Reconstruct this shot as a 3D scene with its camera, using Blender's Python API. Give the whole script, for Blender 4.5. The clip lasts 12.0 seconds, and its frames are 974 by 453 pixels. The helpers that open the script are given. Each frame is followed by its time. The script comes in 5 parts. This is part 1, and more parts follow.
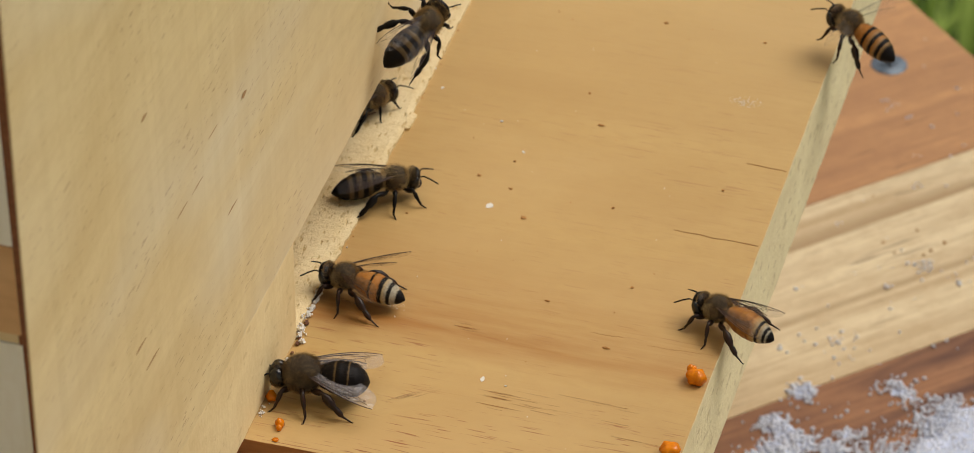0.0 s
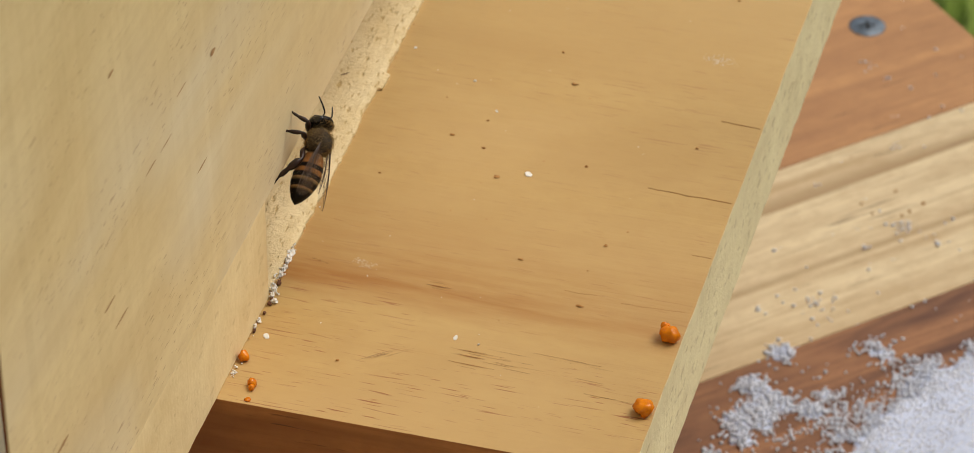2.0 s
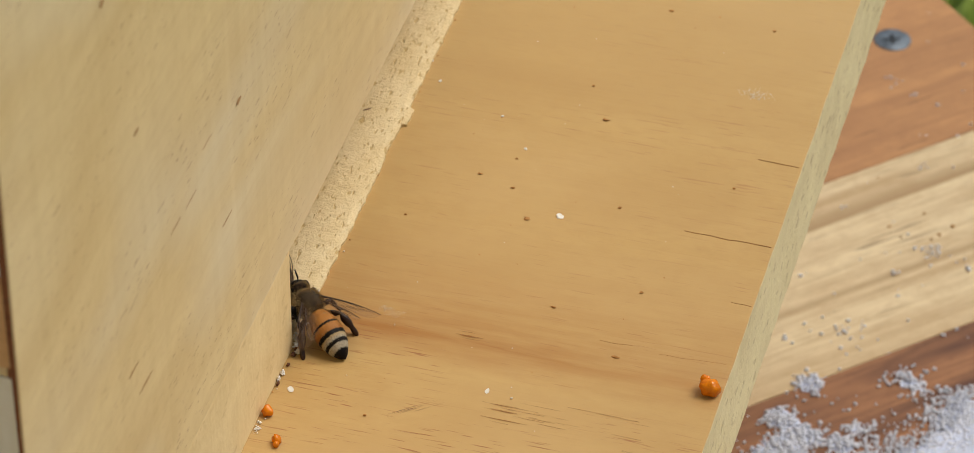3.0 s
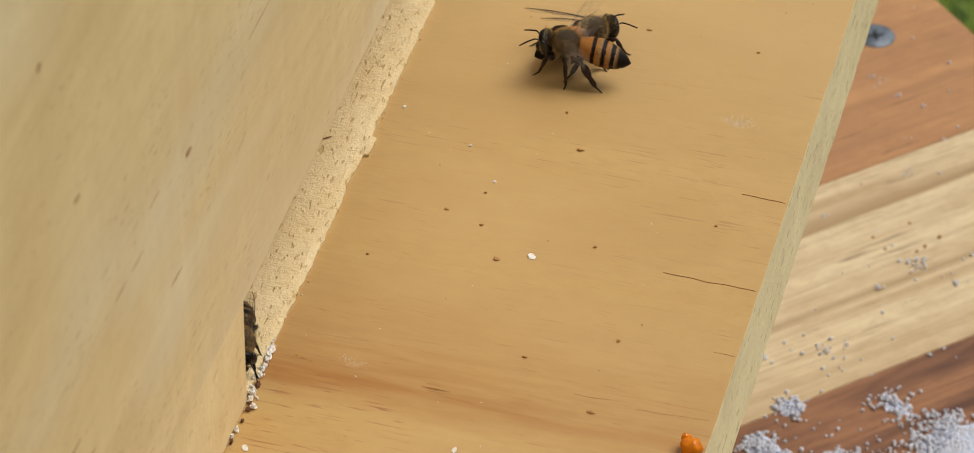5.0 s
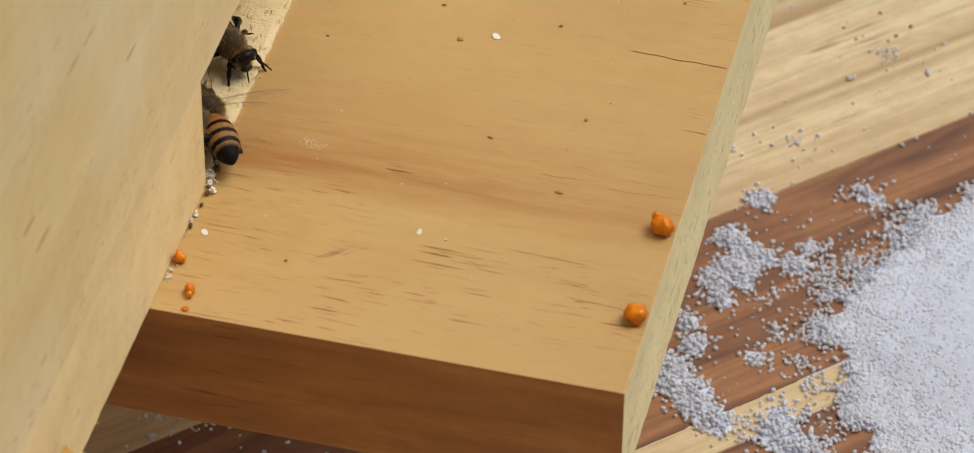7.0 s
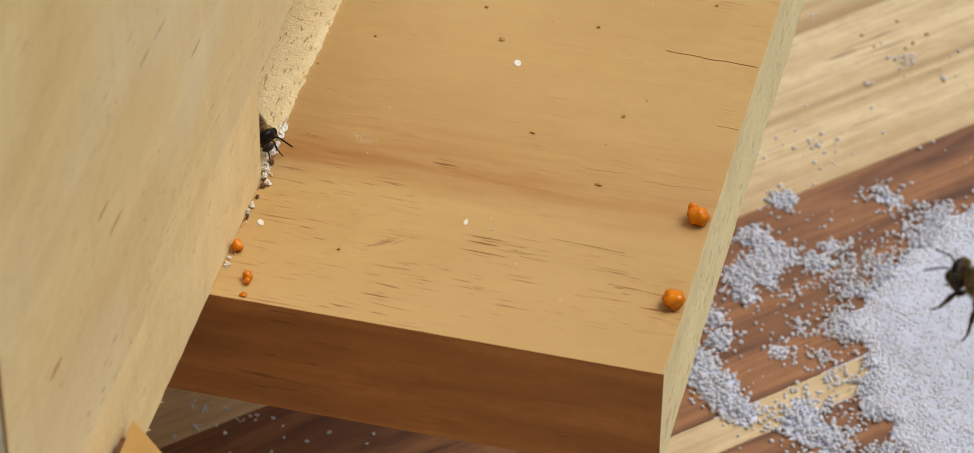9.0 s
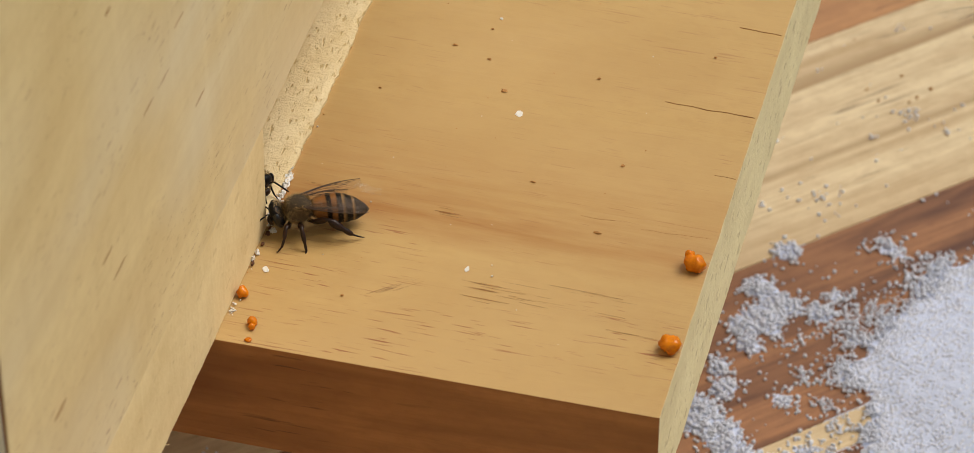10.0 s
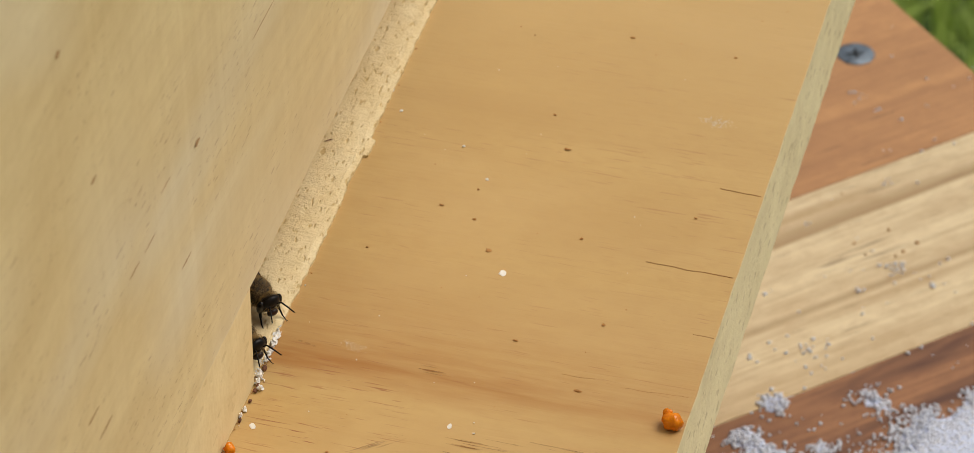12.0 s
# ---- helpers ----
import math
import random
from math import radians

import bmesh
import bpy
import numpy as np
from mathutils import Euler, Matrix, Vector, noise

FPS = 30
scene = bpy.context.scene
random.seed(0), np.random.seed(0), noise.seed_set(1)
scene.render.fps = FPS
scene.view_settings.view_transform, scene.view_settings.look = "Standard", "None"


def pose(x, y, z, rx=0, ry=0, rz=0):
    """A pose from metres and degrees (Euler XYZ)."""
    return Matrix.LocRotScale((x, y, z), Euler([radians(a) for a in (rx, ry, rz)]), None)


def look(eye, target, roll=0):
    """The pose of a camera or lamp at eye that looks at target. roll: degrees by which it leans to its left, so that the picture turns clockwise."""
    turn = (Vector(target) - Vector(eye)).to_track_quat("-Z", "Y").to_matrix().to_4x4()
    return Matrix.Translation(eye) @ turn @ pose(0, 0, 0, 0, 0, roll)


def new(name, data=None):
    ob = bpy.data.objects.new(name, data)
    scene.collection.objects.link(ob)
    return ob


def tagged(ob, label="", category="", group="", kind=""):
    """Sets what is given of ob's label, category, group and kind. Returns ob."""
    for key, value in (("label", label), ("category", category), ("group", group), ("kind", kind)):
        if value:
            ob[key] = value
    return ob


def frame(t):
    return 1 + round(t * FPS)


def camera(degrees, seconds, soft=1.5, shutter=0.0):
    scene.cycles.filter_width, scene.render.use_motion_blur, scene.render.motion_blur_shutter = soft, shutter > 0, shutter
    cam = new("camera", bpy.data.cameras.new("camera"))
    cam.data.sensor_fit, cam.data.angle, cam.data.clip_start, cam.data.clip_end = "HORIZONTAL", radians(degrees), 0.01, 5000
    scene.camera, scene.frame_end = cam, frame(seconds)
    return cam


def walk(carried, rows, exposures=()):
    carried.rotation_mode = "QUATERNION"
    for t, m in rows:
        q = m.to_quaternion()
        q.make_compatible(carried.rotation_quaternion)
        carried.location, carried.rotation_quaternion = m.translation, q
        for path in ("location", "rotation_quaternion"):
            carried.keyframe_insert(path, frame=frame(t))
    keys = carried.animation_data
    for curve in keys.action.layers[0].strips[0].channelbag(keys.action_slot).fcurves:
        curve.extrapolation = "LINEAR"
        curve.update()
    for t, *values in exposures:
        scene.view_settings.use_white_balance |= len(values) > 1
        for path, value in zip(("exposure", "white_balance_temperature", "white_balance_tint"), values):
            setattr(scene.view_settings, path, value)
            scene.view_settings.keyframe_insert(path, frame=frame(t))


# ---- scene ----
SKY, SUN, EXPOSURE = 0.06, 2.6, -0.06
cam = camera(14.0, 12.0, 0.6)
cam.data.dof.use_dof = True
cam.data.dof.focus_distance, cam.data.dof.aperture_fstop = 0.572, 60
walk(cam, [
    (0, look((0.15553, -0.41907, 0.37674), (0.02519, 0.04117, 0.01454), 0.24)),
    (0.5, look((0.15867, -0.42186, 0.37405), (0.02876, 0.03784, 0.01100), 0.19)),
    (1, look((0.15768, -0.42465, 0.37294), (0.02805, 0.03459, 0.00921), 0.20)),
    (1.5, look((0.15875, -0.42505, 0.37356), (0.02914, 0.03392, 0.00949), 0.09)),
    (2, look((0.15857, -0.41855, 0.37322), (0.02983, 0.04008, 0.00841), -0.02)),
    (2.5, look((0.15237, -0.40719, 0.37277), (0.02490, 0.04989, 0.00558), 0.04)),
    (3, look((0.14322, -0.39539, 0.37028), (0.01950, 0.06013, -0.00012), 0.28)),
    (5, look((0.13152, -0.35755, 0.36299), (0.01623, 0.09137, -0.01802), 0.90)),
    (5.5, look((0.12667, -0.35426, 0.36366), (0.01400, 0.09369, -0.01928), 1.09)),
    (6, look((0.12792, -0.35624, 0.36136), (0.01678, 0.08827, -0.02602), 0.82)),
    (6.5, look((0.12987, -0.35714, 0.35362), (0.02101, 0.08208, -0.04038), 0.60)),
    (7, look((0.13019, -0.35293, 0.34748), (0.02439, 0.08256, -0.05147), 0.70)),
    (9, look((0.12888, -0.37584, 0.35948), (0.02312, 0.06282, -0.03598), 0.75)),
    (9.5, look((0.13096, -0.38376, 0.36138), (0.02259, 0.05740, -0.03058), 0.75)),
    (10, look((0.13584, -0.38393, 0.36470), (0.02332, 0.05955, -0.02346), 0.32)),
    (10.5, look((0.13795, -0.38232, 0.36461), (0.02299, 0.06346, -0.02018), 0.26)),
    (11, look((0.14053, -0.38746, 0.36726), (0.02316, 0.06105, -0.01362), 0.05)),
    (11.5, look((0.14274, -0.38837, 0.37016), (0.02443, 0.06378, -0.00608), -0.06)),
    (12, look((0.14327, -0.38935, 0.37630), (0.02414, 0.06518, 0.00319), 0.19)),
])
# world, sun and exposure: bright overcast daylight, the sun high behind thin cloud
SUN_DIR = Vector((0.52, 0.48, 1.0)).normalized()
world = bpy.data.worlds.new("sky")
scene.world = world
world.use_nodes = True
wn = world.node_tree.nodes
sky = wn.new("ShaderNodeTexSky")
sky.sky_type = "NISHITA"
sky.sun_disc = False
sky.sun_elevation = math.asin(SUN_DIR.z)
sky.sun_rotation = math.atan2(SUN_DIR.x, SUN_DIR.y)
sky.dust_density = 3.0
sky.ozone_density = 1.0
wn["Background"].inputs["Strength"].default_value = SKY
world.node_tree.links.new(sky.outputs["Color"], wn["Background"].inputs["Color"])
sun = new("sun", bpy.data.lights.new("sun", "SUN"))
sun.data.energy, sun.data.angle, sun.data.color = SUN, radians(42), (1.0, 0.945, 0.86)
sun.rotation_euler = SUN_DIR.to_track_quat("Z", "Y").to_euler()
scene.view_settings.exposure = EXPOSURE

CM = 0.01


# ---- materials ----
def shader(name, rough=0.6, metal=0.0, spec=0.5):
    """A material with its tree, links and main shader."""
    m = bpy.data.materials.new(name)
    m.use_nodes = True
    tree = m.node_tree
    b = tree.nodes["Principled BSDF"]
    b.inputs["Roughness"].default_value = rough
    b.inputs["Metallic"].default_value = metal
    b.inputs["Specular IOR Level"].default_value = spec
    return m, tree, b


def coords(tree, scale, turn=0.0, offset=(0, 0, 0), kind="Object"):
    """Coordinates turned about z first and then stretched, so that the stretch follows the turned axes."""
    place = tree.nodes.new("ShaderNodeTexCoord").outputs[kind]
    if turn:
        rot = tree.nodes.new("ShaderNodeMapping")
        rot.inputs["Rotation"].default_value = (0, 0, radians(turn))
        tree.links.new(place, rot.inputs["Vector"])
        place = rot.outputs["Vector"]
    mp = tree.nodes.new("ShaderNodeMapping")
    mp.inputs["Scale"].default_value = scale
    mp.inputs["Location"].default_value = offset
    tree.links.new(place, mp.inputs["Vector"])
    return mp.outputs["Vector"]


def noisy(tree, vector, scale, detail=4.0, rough=0.55, distort=0.0):
    n = tree.nodes.new("ShaderNodeTexNoise")
    n.inputs["Scale"].default_value = scale
    n.inputs["Detail"].default_value = detail
    n.inputs["Roughness"].default_value = rough
    n.inputs["Distortion"].default_value = distort
    tree.links.new(vector, n.inputs["Vector"])
    return n.outputs["Fac"]


def ramp(tree, fac, stops):
    r = tree.nodes.new("ShaderNodeValToRGB")
    r.color_ramp.elements[0].position, r.color_ramp.elements[0].color = stops[0][0], (*stops[0][1], 1)
    r.color_ramp.elements[1].position, r.color_ramp.elements[1].color = stops[-1][0], (*stops[-1][1], 1)
    for p, c in stops[1:-1]:
        e = r.color_ramp.elements.new(p)
        e.color = (*c, 1)
    tree.links.new(fac, r.inputs["Fac"])
    return r.outputs["Color"]


def mixed(tree, fac, a, b, mode="MIX"):
    """Colour a over b by fac; each a socket, a colour or a number."""
    n = tree.nodes.new("ShaderNodeMix")
    n.data_type, n.blend_type = "RGBA", mode
    for key, v in ((0, fac), (6, a), (7, b)):
        if isinstance(v, (int, float)):
            n.inputs[key].default_value = v
        elif isinstance(v, tuple):
            n.inputs[key].default_value = (*v, 1)
        else:
            tree.links.new(v, n.inputs[key])
    return n.outputs[2]


def relief(tree, b, height, distance, strength=1.0):
    n = tree.nodes.new("ShaderNodeBump")
    n.inputs["Distance"].default_value = distance
    n.inputs["Strength"].default_value = strength
    tree.links.new(height, n.inputs["Height"])
    tree.links.new(n.outputs["Normal"], b.inputs["Normal"])


def grey(v):
    return (v, v, v)


def wood(name, light, dark, along, pore=(0.16, 0.08, 0.03), dashes=0.5, band=60, rough=0.5, turn=0.0, bump=0.00006, contrast=0.7, dense=0.64, size=650, bleach=None, zone=None, ring=None, streaks=0.3, drawn=0.065, figure=0.16, wave=1.2, cloud=0.30, heart=(), long=0.0, far_pale=None):
    """Planed timber: wide soft figure, fine streaks and short dark pores, all along one axis (0 x, 1 y, 2 z).
    zone: (start, end) in metres across the grain, past which the pores thin out; ring: place of a dark growth ring."""
    m, tree, b = shader(name, rough)

    def stretched(a, c):
        return tuple(a if n == along else c for n in range(3))

    wide = noisy(tree, coords(tree, stretched(figure, 1.0), turn), band, 3, 0.5, wave)
    fine = noisy(tree, coords(tree, stretched(0.05, 1.0), turn, (3, 1, 2)), 1100, 3, 0.6, 0.4)
    blot = noisy(tree, coords(tree, stretched(0.7, 1.0), turn, (5, 2, 8)), 42, 4, 0.55, 0.8)
    col = mixed(tree, ramp(tree, wide, ((0.38, grey(0)), (0.74, grey(contrast)))), light, dark)
    col = mixed(tree, ramp(tree, blot, ((0.42, grey(0)), (0.70, grey(cloud)))), col, dark)
    motte = noisy(tree, coords(tree, stretched(0.6, 1.0), turn, (6, 1, 3)), 420, 4, 0.65, 0.3)
    col = mixed(tree, ramp(tree, motte, ((0.44, grey(0)), (0.72, grey(0.34)))), col, dark)
    if bleach:
        pale = noisy(tree, coords(tree, stretched(0.45, 1.0), turn, (2, 9, 4)), 26, 2, 0.5, 0.5)
        col = mixed(tree, ramp(tree, pale, ((0.42, grey(0)), (0.66, grey(0.6)))), col, bleach)
    col = mixed(tree, ramp(tree, fine, ((0.48, grey(0)), (0.78, grey(streaks)))), col, dark)
    pores = noisy(tree, coords(tree, stretched(drawn, 1.0), turn + 2.0, (7, 5, 1)), size, 2, 0.5, 0.15)
    where = noisy(tree, coords(tree, stretched(0.5, 1.0), turn, (1, 4, 9)), 60, 2)
    gate = ramp(tree, pores, ((dense, grey(0)), (dense + 0.07, grey(1))))
    if long:
        far = noisy(tree, coords(tree, stretched(0.03, 1.0), turn, (3, 8, 6)), size, 2, 0.5, 0.15)
        gate = mixed(tree, 1.0, gate, ramp(tree, far, ((dense + 0.02, grey(0)), (dense + 0.09, grey(long)))), "LIGHTEN")
    amount = ramp(tree, where, ((0.44, grey(dashes * 0.1)), (0.60, grey(dashes))))
    if zone:
        axis = 1 - along
        tc = tree.nodes.new("ShaderNodeTexCoord")
        sep = tree.nodes.new("ShaderNodeSeparateXYZ")
        tree.links.new(tc.outputs["Object"], sep.inputs[0])
        rng_node = tree.nodes.new("ShaderNodeMapRange")
        rng_node.inputs[1].default_value, rng_node.inputs[2].default_value = zone
        rng_node.inputs[3].default_value, rng_node.inputs[4].default_value = 1.0, 0.40
        tree.links.new(sep.outputs[axis], rng_node.inputs[0])
        amount = mixed(tree, 1.0, amount, rng_node.outputs[0], "MULTIPLY")
        if far_pale:
            # a paler tone that sets in gradually across the grain
            mild = tree.nodes.new("ShaderNodeMapRange")
            mild.inputs[1].default_value, mild.inputs[2].default_value = far_pale[0], far_pale[1]
            mild.inputs[3].default_value, mild.inputs[4].default_value = 0.0, far_pale[2]
            tree.links.new(sep.outputs[axis], mild.inputs[0])
            col = mixed(tree, mild.outputs[0], col, far_pale[3])
        if ring:
            sway = noisy(tree, coords(tree, stretched(0.35, 1.0), 0, (2, 2, 2)), 60, 2)
            add = tree.nodes.new("ShaderNodeMath")
            add.operation = "MULTIPLY_ADD"
            tree.links.new(sway, add.inputs[0])
            add.inputs[1].default_value = 0.008
            tree.links.new(sep.outputs[axis], add.inputs[2])
            span = tree.nodes.new("ShaderNodeMapRange")
            span.inputs[1].default_value, span.inputs[2].default_value = ring - 0.006, ring + 0.022
            tree.links.new(add.outputs[0], span.inputs[0])
            band_fac = ramp(tree, span.outputs[0], ((0.0, grey(0)), (0.22, grey(1.0)), (0.34, grey(0.6)), (1.0, grey(0))))
            torn = ramp(tree, noisy(tree, coords(tree, stretched(0.12, 1.0), 1.5, (9, 3, 1)), 500, 3, 0.6), ((0.36, grey(0.5)), (0.60, grey(1))))
            fade = tree.nodes.new("ShaderNodeMapRange")
            fade.inputs[1].default_value, fade.inputs[2].default_value = 0.0, 0.065
            fade.inputs[3].default_value, fade.inputs[4].default_value = 1.0, 0.5
            tree.links.new(sep.outputs[along], fade.inputs[0])
            band_fac = mixed(tree, 1.0, mixed(tree, 1.0, band_fac, torn, "MULTIPLY"), fade.outputs[0], "MULTIPLY")
            col = mixed(tree, band_fac, col, (dark[0] * 0.86, dark[1] * 0.62, dark[2] * 0.38))
    if heart:
        # darker heartwood lines at fixed places across a slanting plank: metres of y - x, and their strength
        tc = tree.nodes.new("ShaderNodeTexCoord")
        sep = tree.nodes.new("ShaderNodeSeparateXYZ")
        tree.links.new(tc.outputs["Object"], sep.inputs[0])
        minus = tree.nodes.new("ShaderNodeMath")
        minus.operation = "SUBTRACT"
        tree.links.new(sep.outputs[1], minus.inputs[0])
        tree.links.new(sep.outputs[0], minus.inputs[1])
        sway = noisy(tree, coords(tree, stretched(0.08, 1.0), turn, (4, 4, 4)), 130, 3)
        plus = tree.nodes.new("ShaderNodeMath")
        plus.operation = "MULTIPLY_ADD"
        plus.inputs[1].default_value = 0.0035
        tree.links.new(sway, plus.inputs[0])
        tree.links.new(minus.outputs[0], plus.inputs[2])
        span = tree.nodes.new("ShaderNodeMapRange")
        span.inputs[1].default_value, span.inputs[2].default_value = 0.10, 0.20
        tree.links.new(plus.outputs[0], span.inputs[0])
        col = mixed(tree, ramp(tree, span.outputs[0], [((u - 0.10) / 0.10, grey(f)) for u, f in heart]), col, tuple(c * 0.85 for c in dark))
    spots = mixed(tree, 1.0, gate, amount, "MULTIPLY")
    col = mixed(tree, spots, col, pore)
    tree.links.new(col, b.inputs["Base Color"])
    relief(tree, b, mixed(tree, 0.5, fine, spots, "SUBTRACT"), bump)
    return m


def endgrain(name, light, dark, along, size=1.0, bump=0.0003, rough=0.8, pit=(0.30, 0.20, 0.08), pits=0.7, gaps=0.62, drawn=0.5):
    """Rough sawn or torn wood with small pits, drawn out along one axis."""
    m, tree, b = shader(name, rough)
    scale = tuple(drawn if n == along else 1.0 for n in range(3))
    wide = noisy(tree, coords(tree, scale), 220 * size, 4, 0.6, 0.5)
    fine = noisy(tree, coords(tree, (1, 1, 1)), 1600 * size, 3, 0.7)
    holes = noisy(tree, coords(tree, scale, 0, (4, 2, 6)), 1100 * size, 2, 0.5)
    col = mixed(tree, ramp(tree, wide, ((0.35, grey(0)), (0.7, grey(0.8)))), light, dark)
    col = mixed(tree, ramp(tree, fine, ((0.45, grey(0)), (0.8, grey(0.4)))), col, dark)
    gate = ramp(tree, holes, ((gaps, grey(0)), (gaps + 0.08, grey(pits))))
    col = mixed(tree, gate, col, pit)
    tree.links.new(col, b.inputs["Base Color"])
    relief(tree, b, mixed(tree, 0.6, fine, gate, "SUBTRACT"), bump)
    return m


def plain(name, colour, dark=None, rough=0.5, size=1500, metal=0.0, spec=0.5, bump=0.00003, sheen=0.0):
    m, tree, b = shader(name, rough, metal, spec)
    fac = noisy(tree, coords(tree, (1, 1, 1)), size, 4, 0.6)
    col = mixed(tree, ramp(tree, fac, ((0.35, grey(0)), (0.7, grey(1)))), colour, dark or tuple(c * 0.6 for c in colour))
    tree.links.new(col, b.inputs["Base Color"])
    if bump:
        relief(tree, b, fac, bump)
    if sheen:
        b.inputs["Sheen Weight"].default_value = sheen
    return m


PINE_TOP = wood("honey_pine", (0.53, 0.342, 0.122), (0.405, 0.228, 0.066), 0, pore=(0.29, 0.105, 0.032), dashes=0.95, band=42, rough=0.46, zone=(0.027, 0.037), ring=0.036, dense=0.635, size=2300, contrast=0.5, streaks=0.03, cloud=0.5, drawn=0.07, long=1.0, far_pale=(0.055, 0.12, 0.55, (0.575, 0.395, 0.17)), figure=0.24, wave=1.6, bleach=(0.56, 0.37, 0.155))
# front face of the board: shade and reddish table bounce put into the colour
PINE_EDGE = wood("shaded_pine_front", (0.50, 0.22, 0.068), (0.24, 0.088, 0.026), 0, pore=(0.09, 0.035, 0.012), dashes=0.7, band=95, rough=0.55, size=1500, streaks=0.35, contrast=0.85, figure=0.1, wave=1.6)
PINE_WALL = wood("pale_pine", (0.815, 0.65, 0.355), (0.63, 0.455, 0.21), 1, pore=(0.36, 0.18, 0.075), dashes=0.55, band=60, rough=0.55, dense=0.63, size=2600, bleach=(0.815, 0.73, 0.545), streaks=0.25, contrast=0.75, drawn=0.14)
PINE_SIDE = endgrain("grey_end_grain", (0.84, 0.735, 0.45), (0.68, 0.57, 0.33), 1, 0.6, 0.00018, pit=(0.46, 0.35, 0.17), pits=0.55, gaps=0.60)
PINE_RIM = endgrain("sawn_pine", (0.86, 0.685, 0.375), (0.73, 0.545, 0.265), 1, 0.55, 0.00008, pit=(0.58, 0.41, 0.19), pits=0.4, gaps=0.63)
PINE_FLOOR = endgrain("torn_pale_pine", (0.85, 0.69, 0.40), (0.73, 0.55, 0.27), 1, 1.25, 0.00028, pit=(0.56, 0.365, 0.125), pits=0.75, gaps=0.60, drawn=0.36)
ACACIA = [
    wood("acacia_brown", (0.40, 0.185, 0.078), (0.115, 0.046, 0.024), 0, pore=(0.075, 0.03, 0.018), dashes=0.7, band=120, rough=0.66, turn=-45, contrast=1.0, size=1100, figure=0.10, wave=1.5, streaks=0.6, drawn=0.05),
    wood("acacia_pale", (0.80, 0.65, 0.395), (0.45, 0.285, 0.125), 0, pore=(0.24, 0.15, 0.075), dashes=0.75, band=260, rough=0.5, turn=-45, contrast=0.7, streaks=0.5, size=1300, figure=0.03, wave=0.5, drawn=0.045, cloud=0.22, heart=((0.1, 0), (0.1365, 0), (0.1385, 0.7), (0.1396, 0.4), (0.1410, 0), (0.1652, 0), (0.1662, 0.9), (0.1682, 0.7), (0.1725, 0), (0.2, 0))),
    wood("acacia_russet", (0.62, 0.325, 0.13), (0.33, 0.155, 0.065), 0, pore=(0.13, 0.055, 0.028), dashes=0.6, band=110, rough=0.6, turn=-45, contrast=0.9, size=1100, figure=0.08, wave=0.8, streaks=0.45, drawn=0.05),
]
SIDE_WOOD = [
    wood("side_brown", (0.72, 0.43, 0.20), (0.52, 0.28, 0.11), 0, dashes=0.3, rough=0.5),
    wood("side_pale", (0.90, 0.87, 0.75), (0.76, 0.69, 0.52), 2, pore=(0.40, 0.27, 0.13), dashes=0.5, rough=0.5),
]
DARK_BROWN = plain("dark_brown", (0.16, 0.06, 0.025), rough=0.85)
GLUE = plain("dark_joint", (0.26, 0.095, 0.035), rough=0.8)
BRACE = wood("tan_pine", (0.50, 0.295, 0.08), (0.38, 0.20, 0.05), 1, dashes=0.2, rough=0.5)
CRACK = plain("crack_brown", (0.20, 0.08, 0.03), rough=0.9)
SEAM = plain("crack_russet", (0.46, 0.235, 0.09), (0.32, 0.14, 0.05), 0.8, 700)
WAX = plain("pollen_orange", (0.78, 0.235, 0.002), (0.50, 0.11, 0.002), 0.2, 700, spec=0.3, bump=0.00012)
SPECK = plain("brown_crumb", (0.60, 0.32, 0.115), (0.32, 0.145, 0.05), 0.8, 2500, spec=0.15)
SLOT = plain("dark_slot", (0.03, 0.035, 0.04), rough=0.6)
STEEL = plain("zinc_steel", (0.22, 0.27, 0.32), (0.07, 0.09, 0.11), 0.5, 500, 0.4)
EARTH = plain("lawn_soil", (0.09, 0.15, 0.03), (0.05, 0.08, 0.015), 0.9, 20, bump=0)
BOUNCE_PAINT = plain("bounce_wall_paint", (0.76, 0.71, 0.63), (0.68, 0.63, 0.55), 0.9, 6, bump=0)


def crystal(name, colour, rough, glow):
    """Small cloudy crystals or blades: part of the light goes through them. glow: that part."""
    m, tree, b = shader(name, rough)
    fac = noisy(tree, coords(tree, (1, 1, 1)), 900, 3, 0.6)
    col = mixed(tree, fac, colour, tuple(c * 0.92 for c in colour))
    tree.links.new(col, b.inputs["Base Color"])
    through_light = tree.nodes.new("ShaderNodeBsdfTranslucent")
    tree.links.new(col, through_light.inputs["Color"])
    mix = tree.nodes.new("ShaderNodeMixShader")
    mix.inputs[0].default_value = glow
    tree.links.new(b.outputs[0], mix.inputs[1])
    tree.links.new(through_light.outputs[0], mix.inputs[2])
    tree.links.new(mix.outputs[0], tree.nodes["Material Output"].inputs["Surface"])
    return m


SUGAR = crystal("sugar_white", (0.925, 0.945, 1.0), 0.35, 0.42)
SUGAR_BED = plain("sugar_bed", (0.69, 0.755, 0.91), (0.63, 0.695, 0.86), 0.8, 650, bump=0.0002)
SUGAR_CRUMB = plain("damp_sugar", (0.86, 0.83, 0.77), (0.78, 0.74, 0.66), 0.6, 1800, spec=0.25, bump=0.0001)


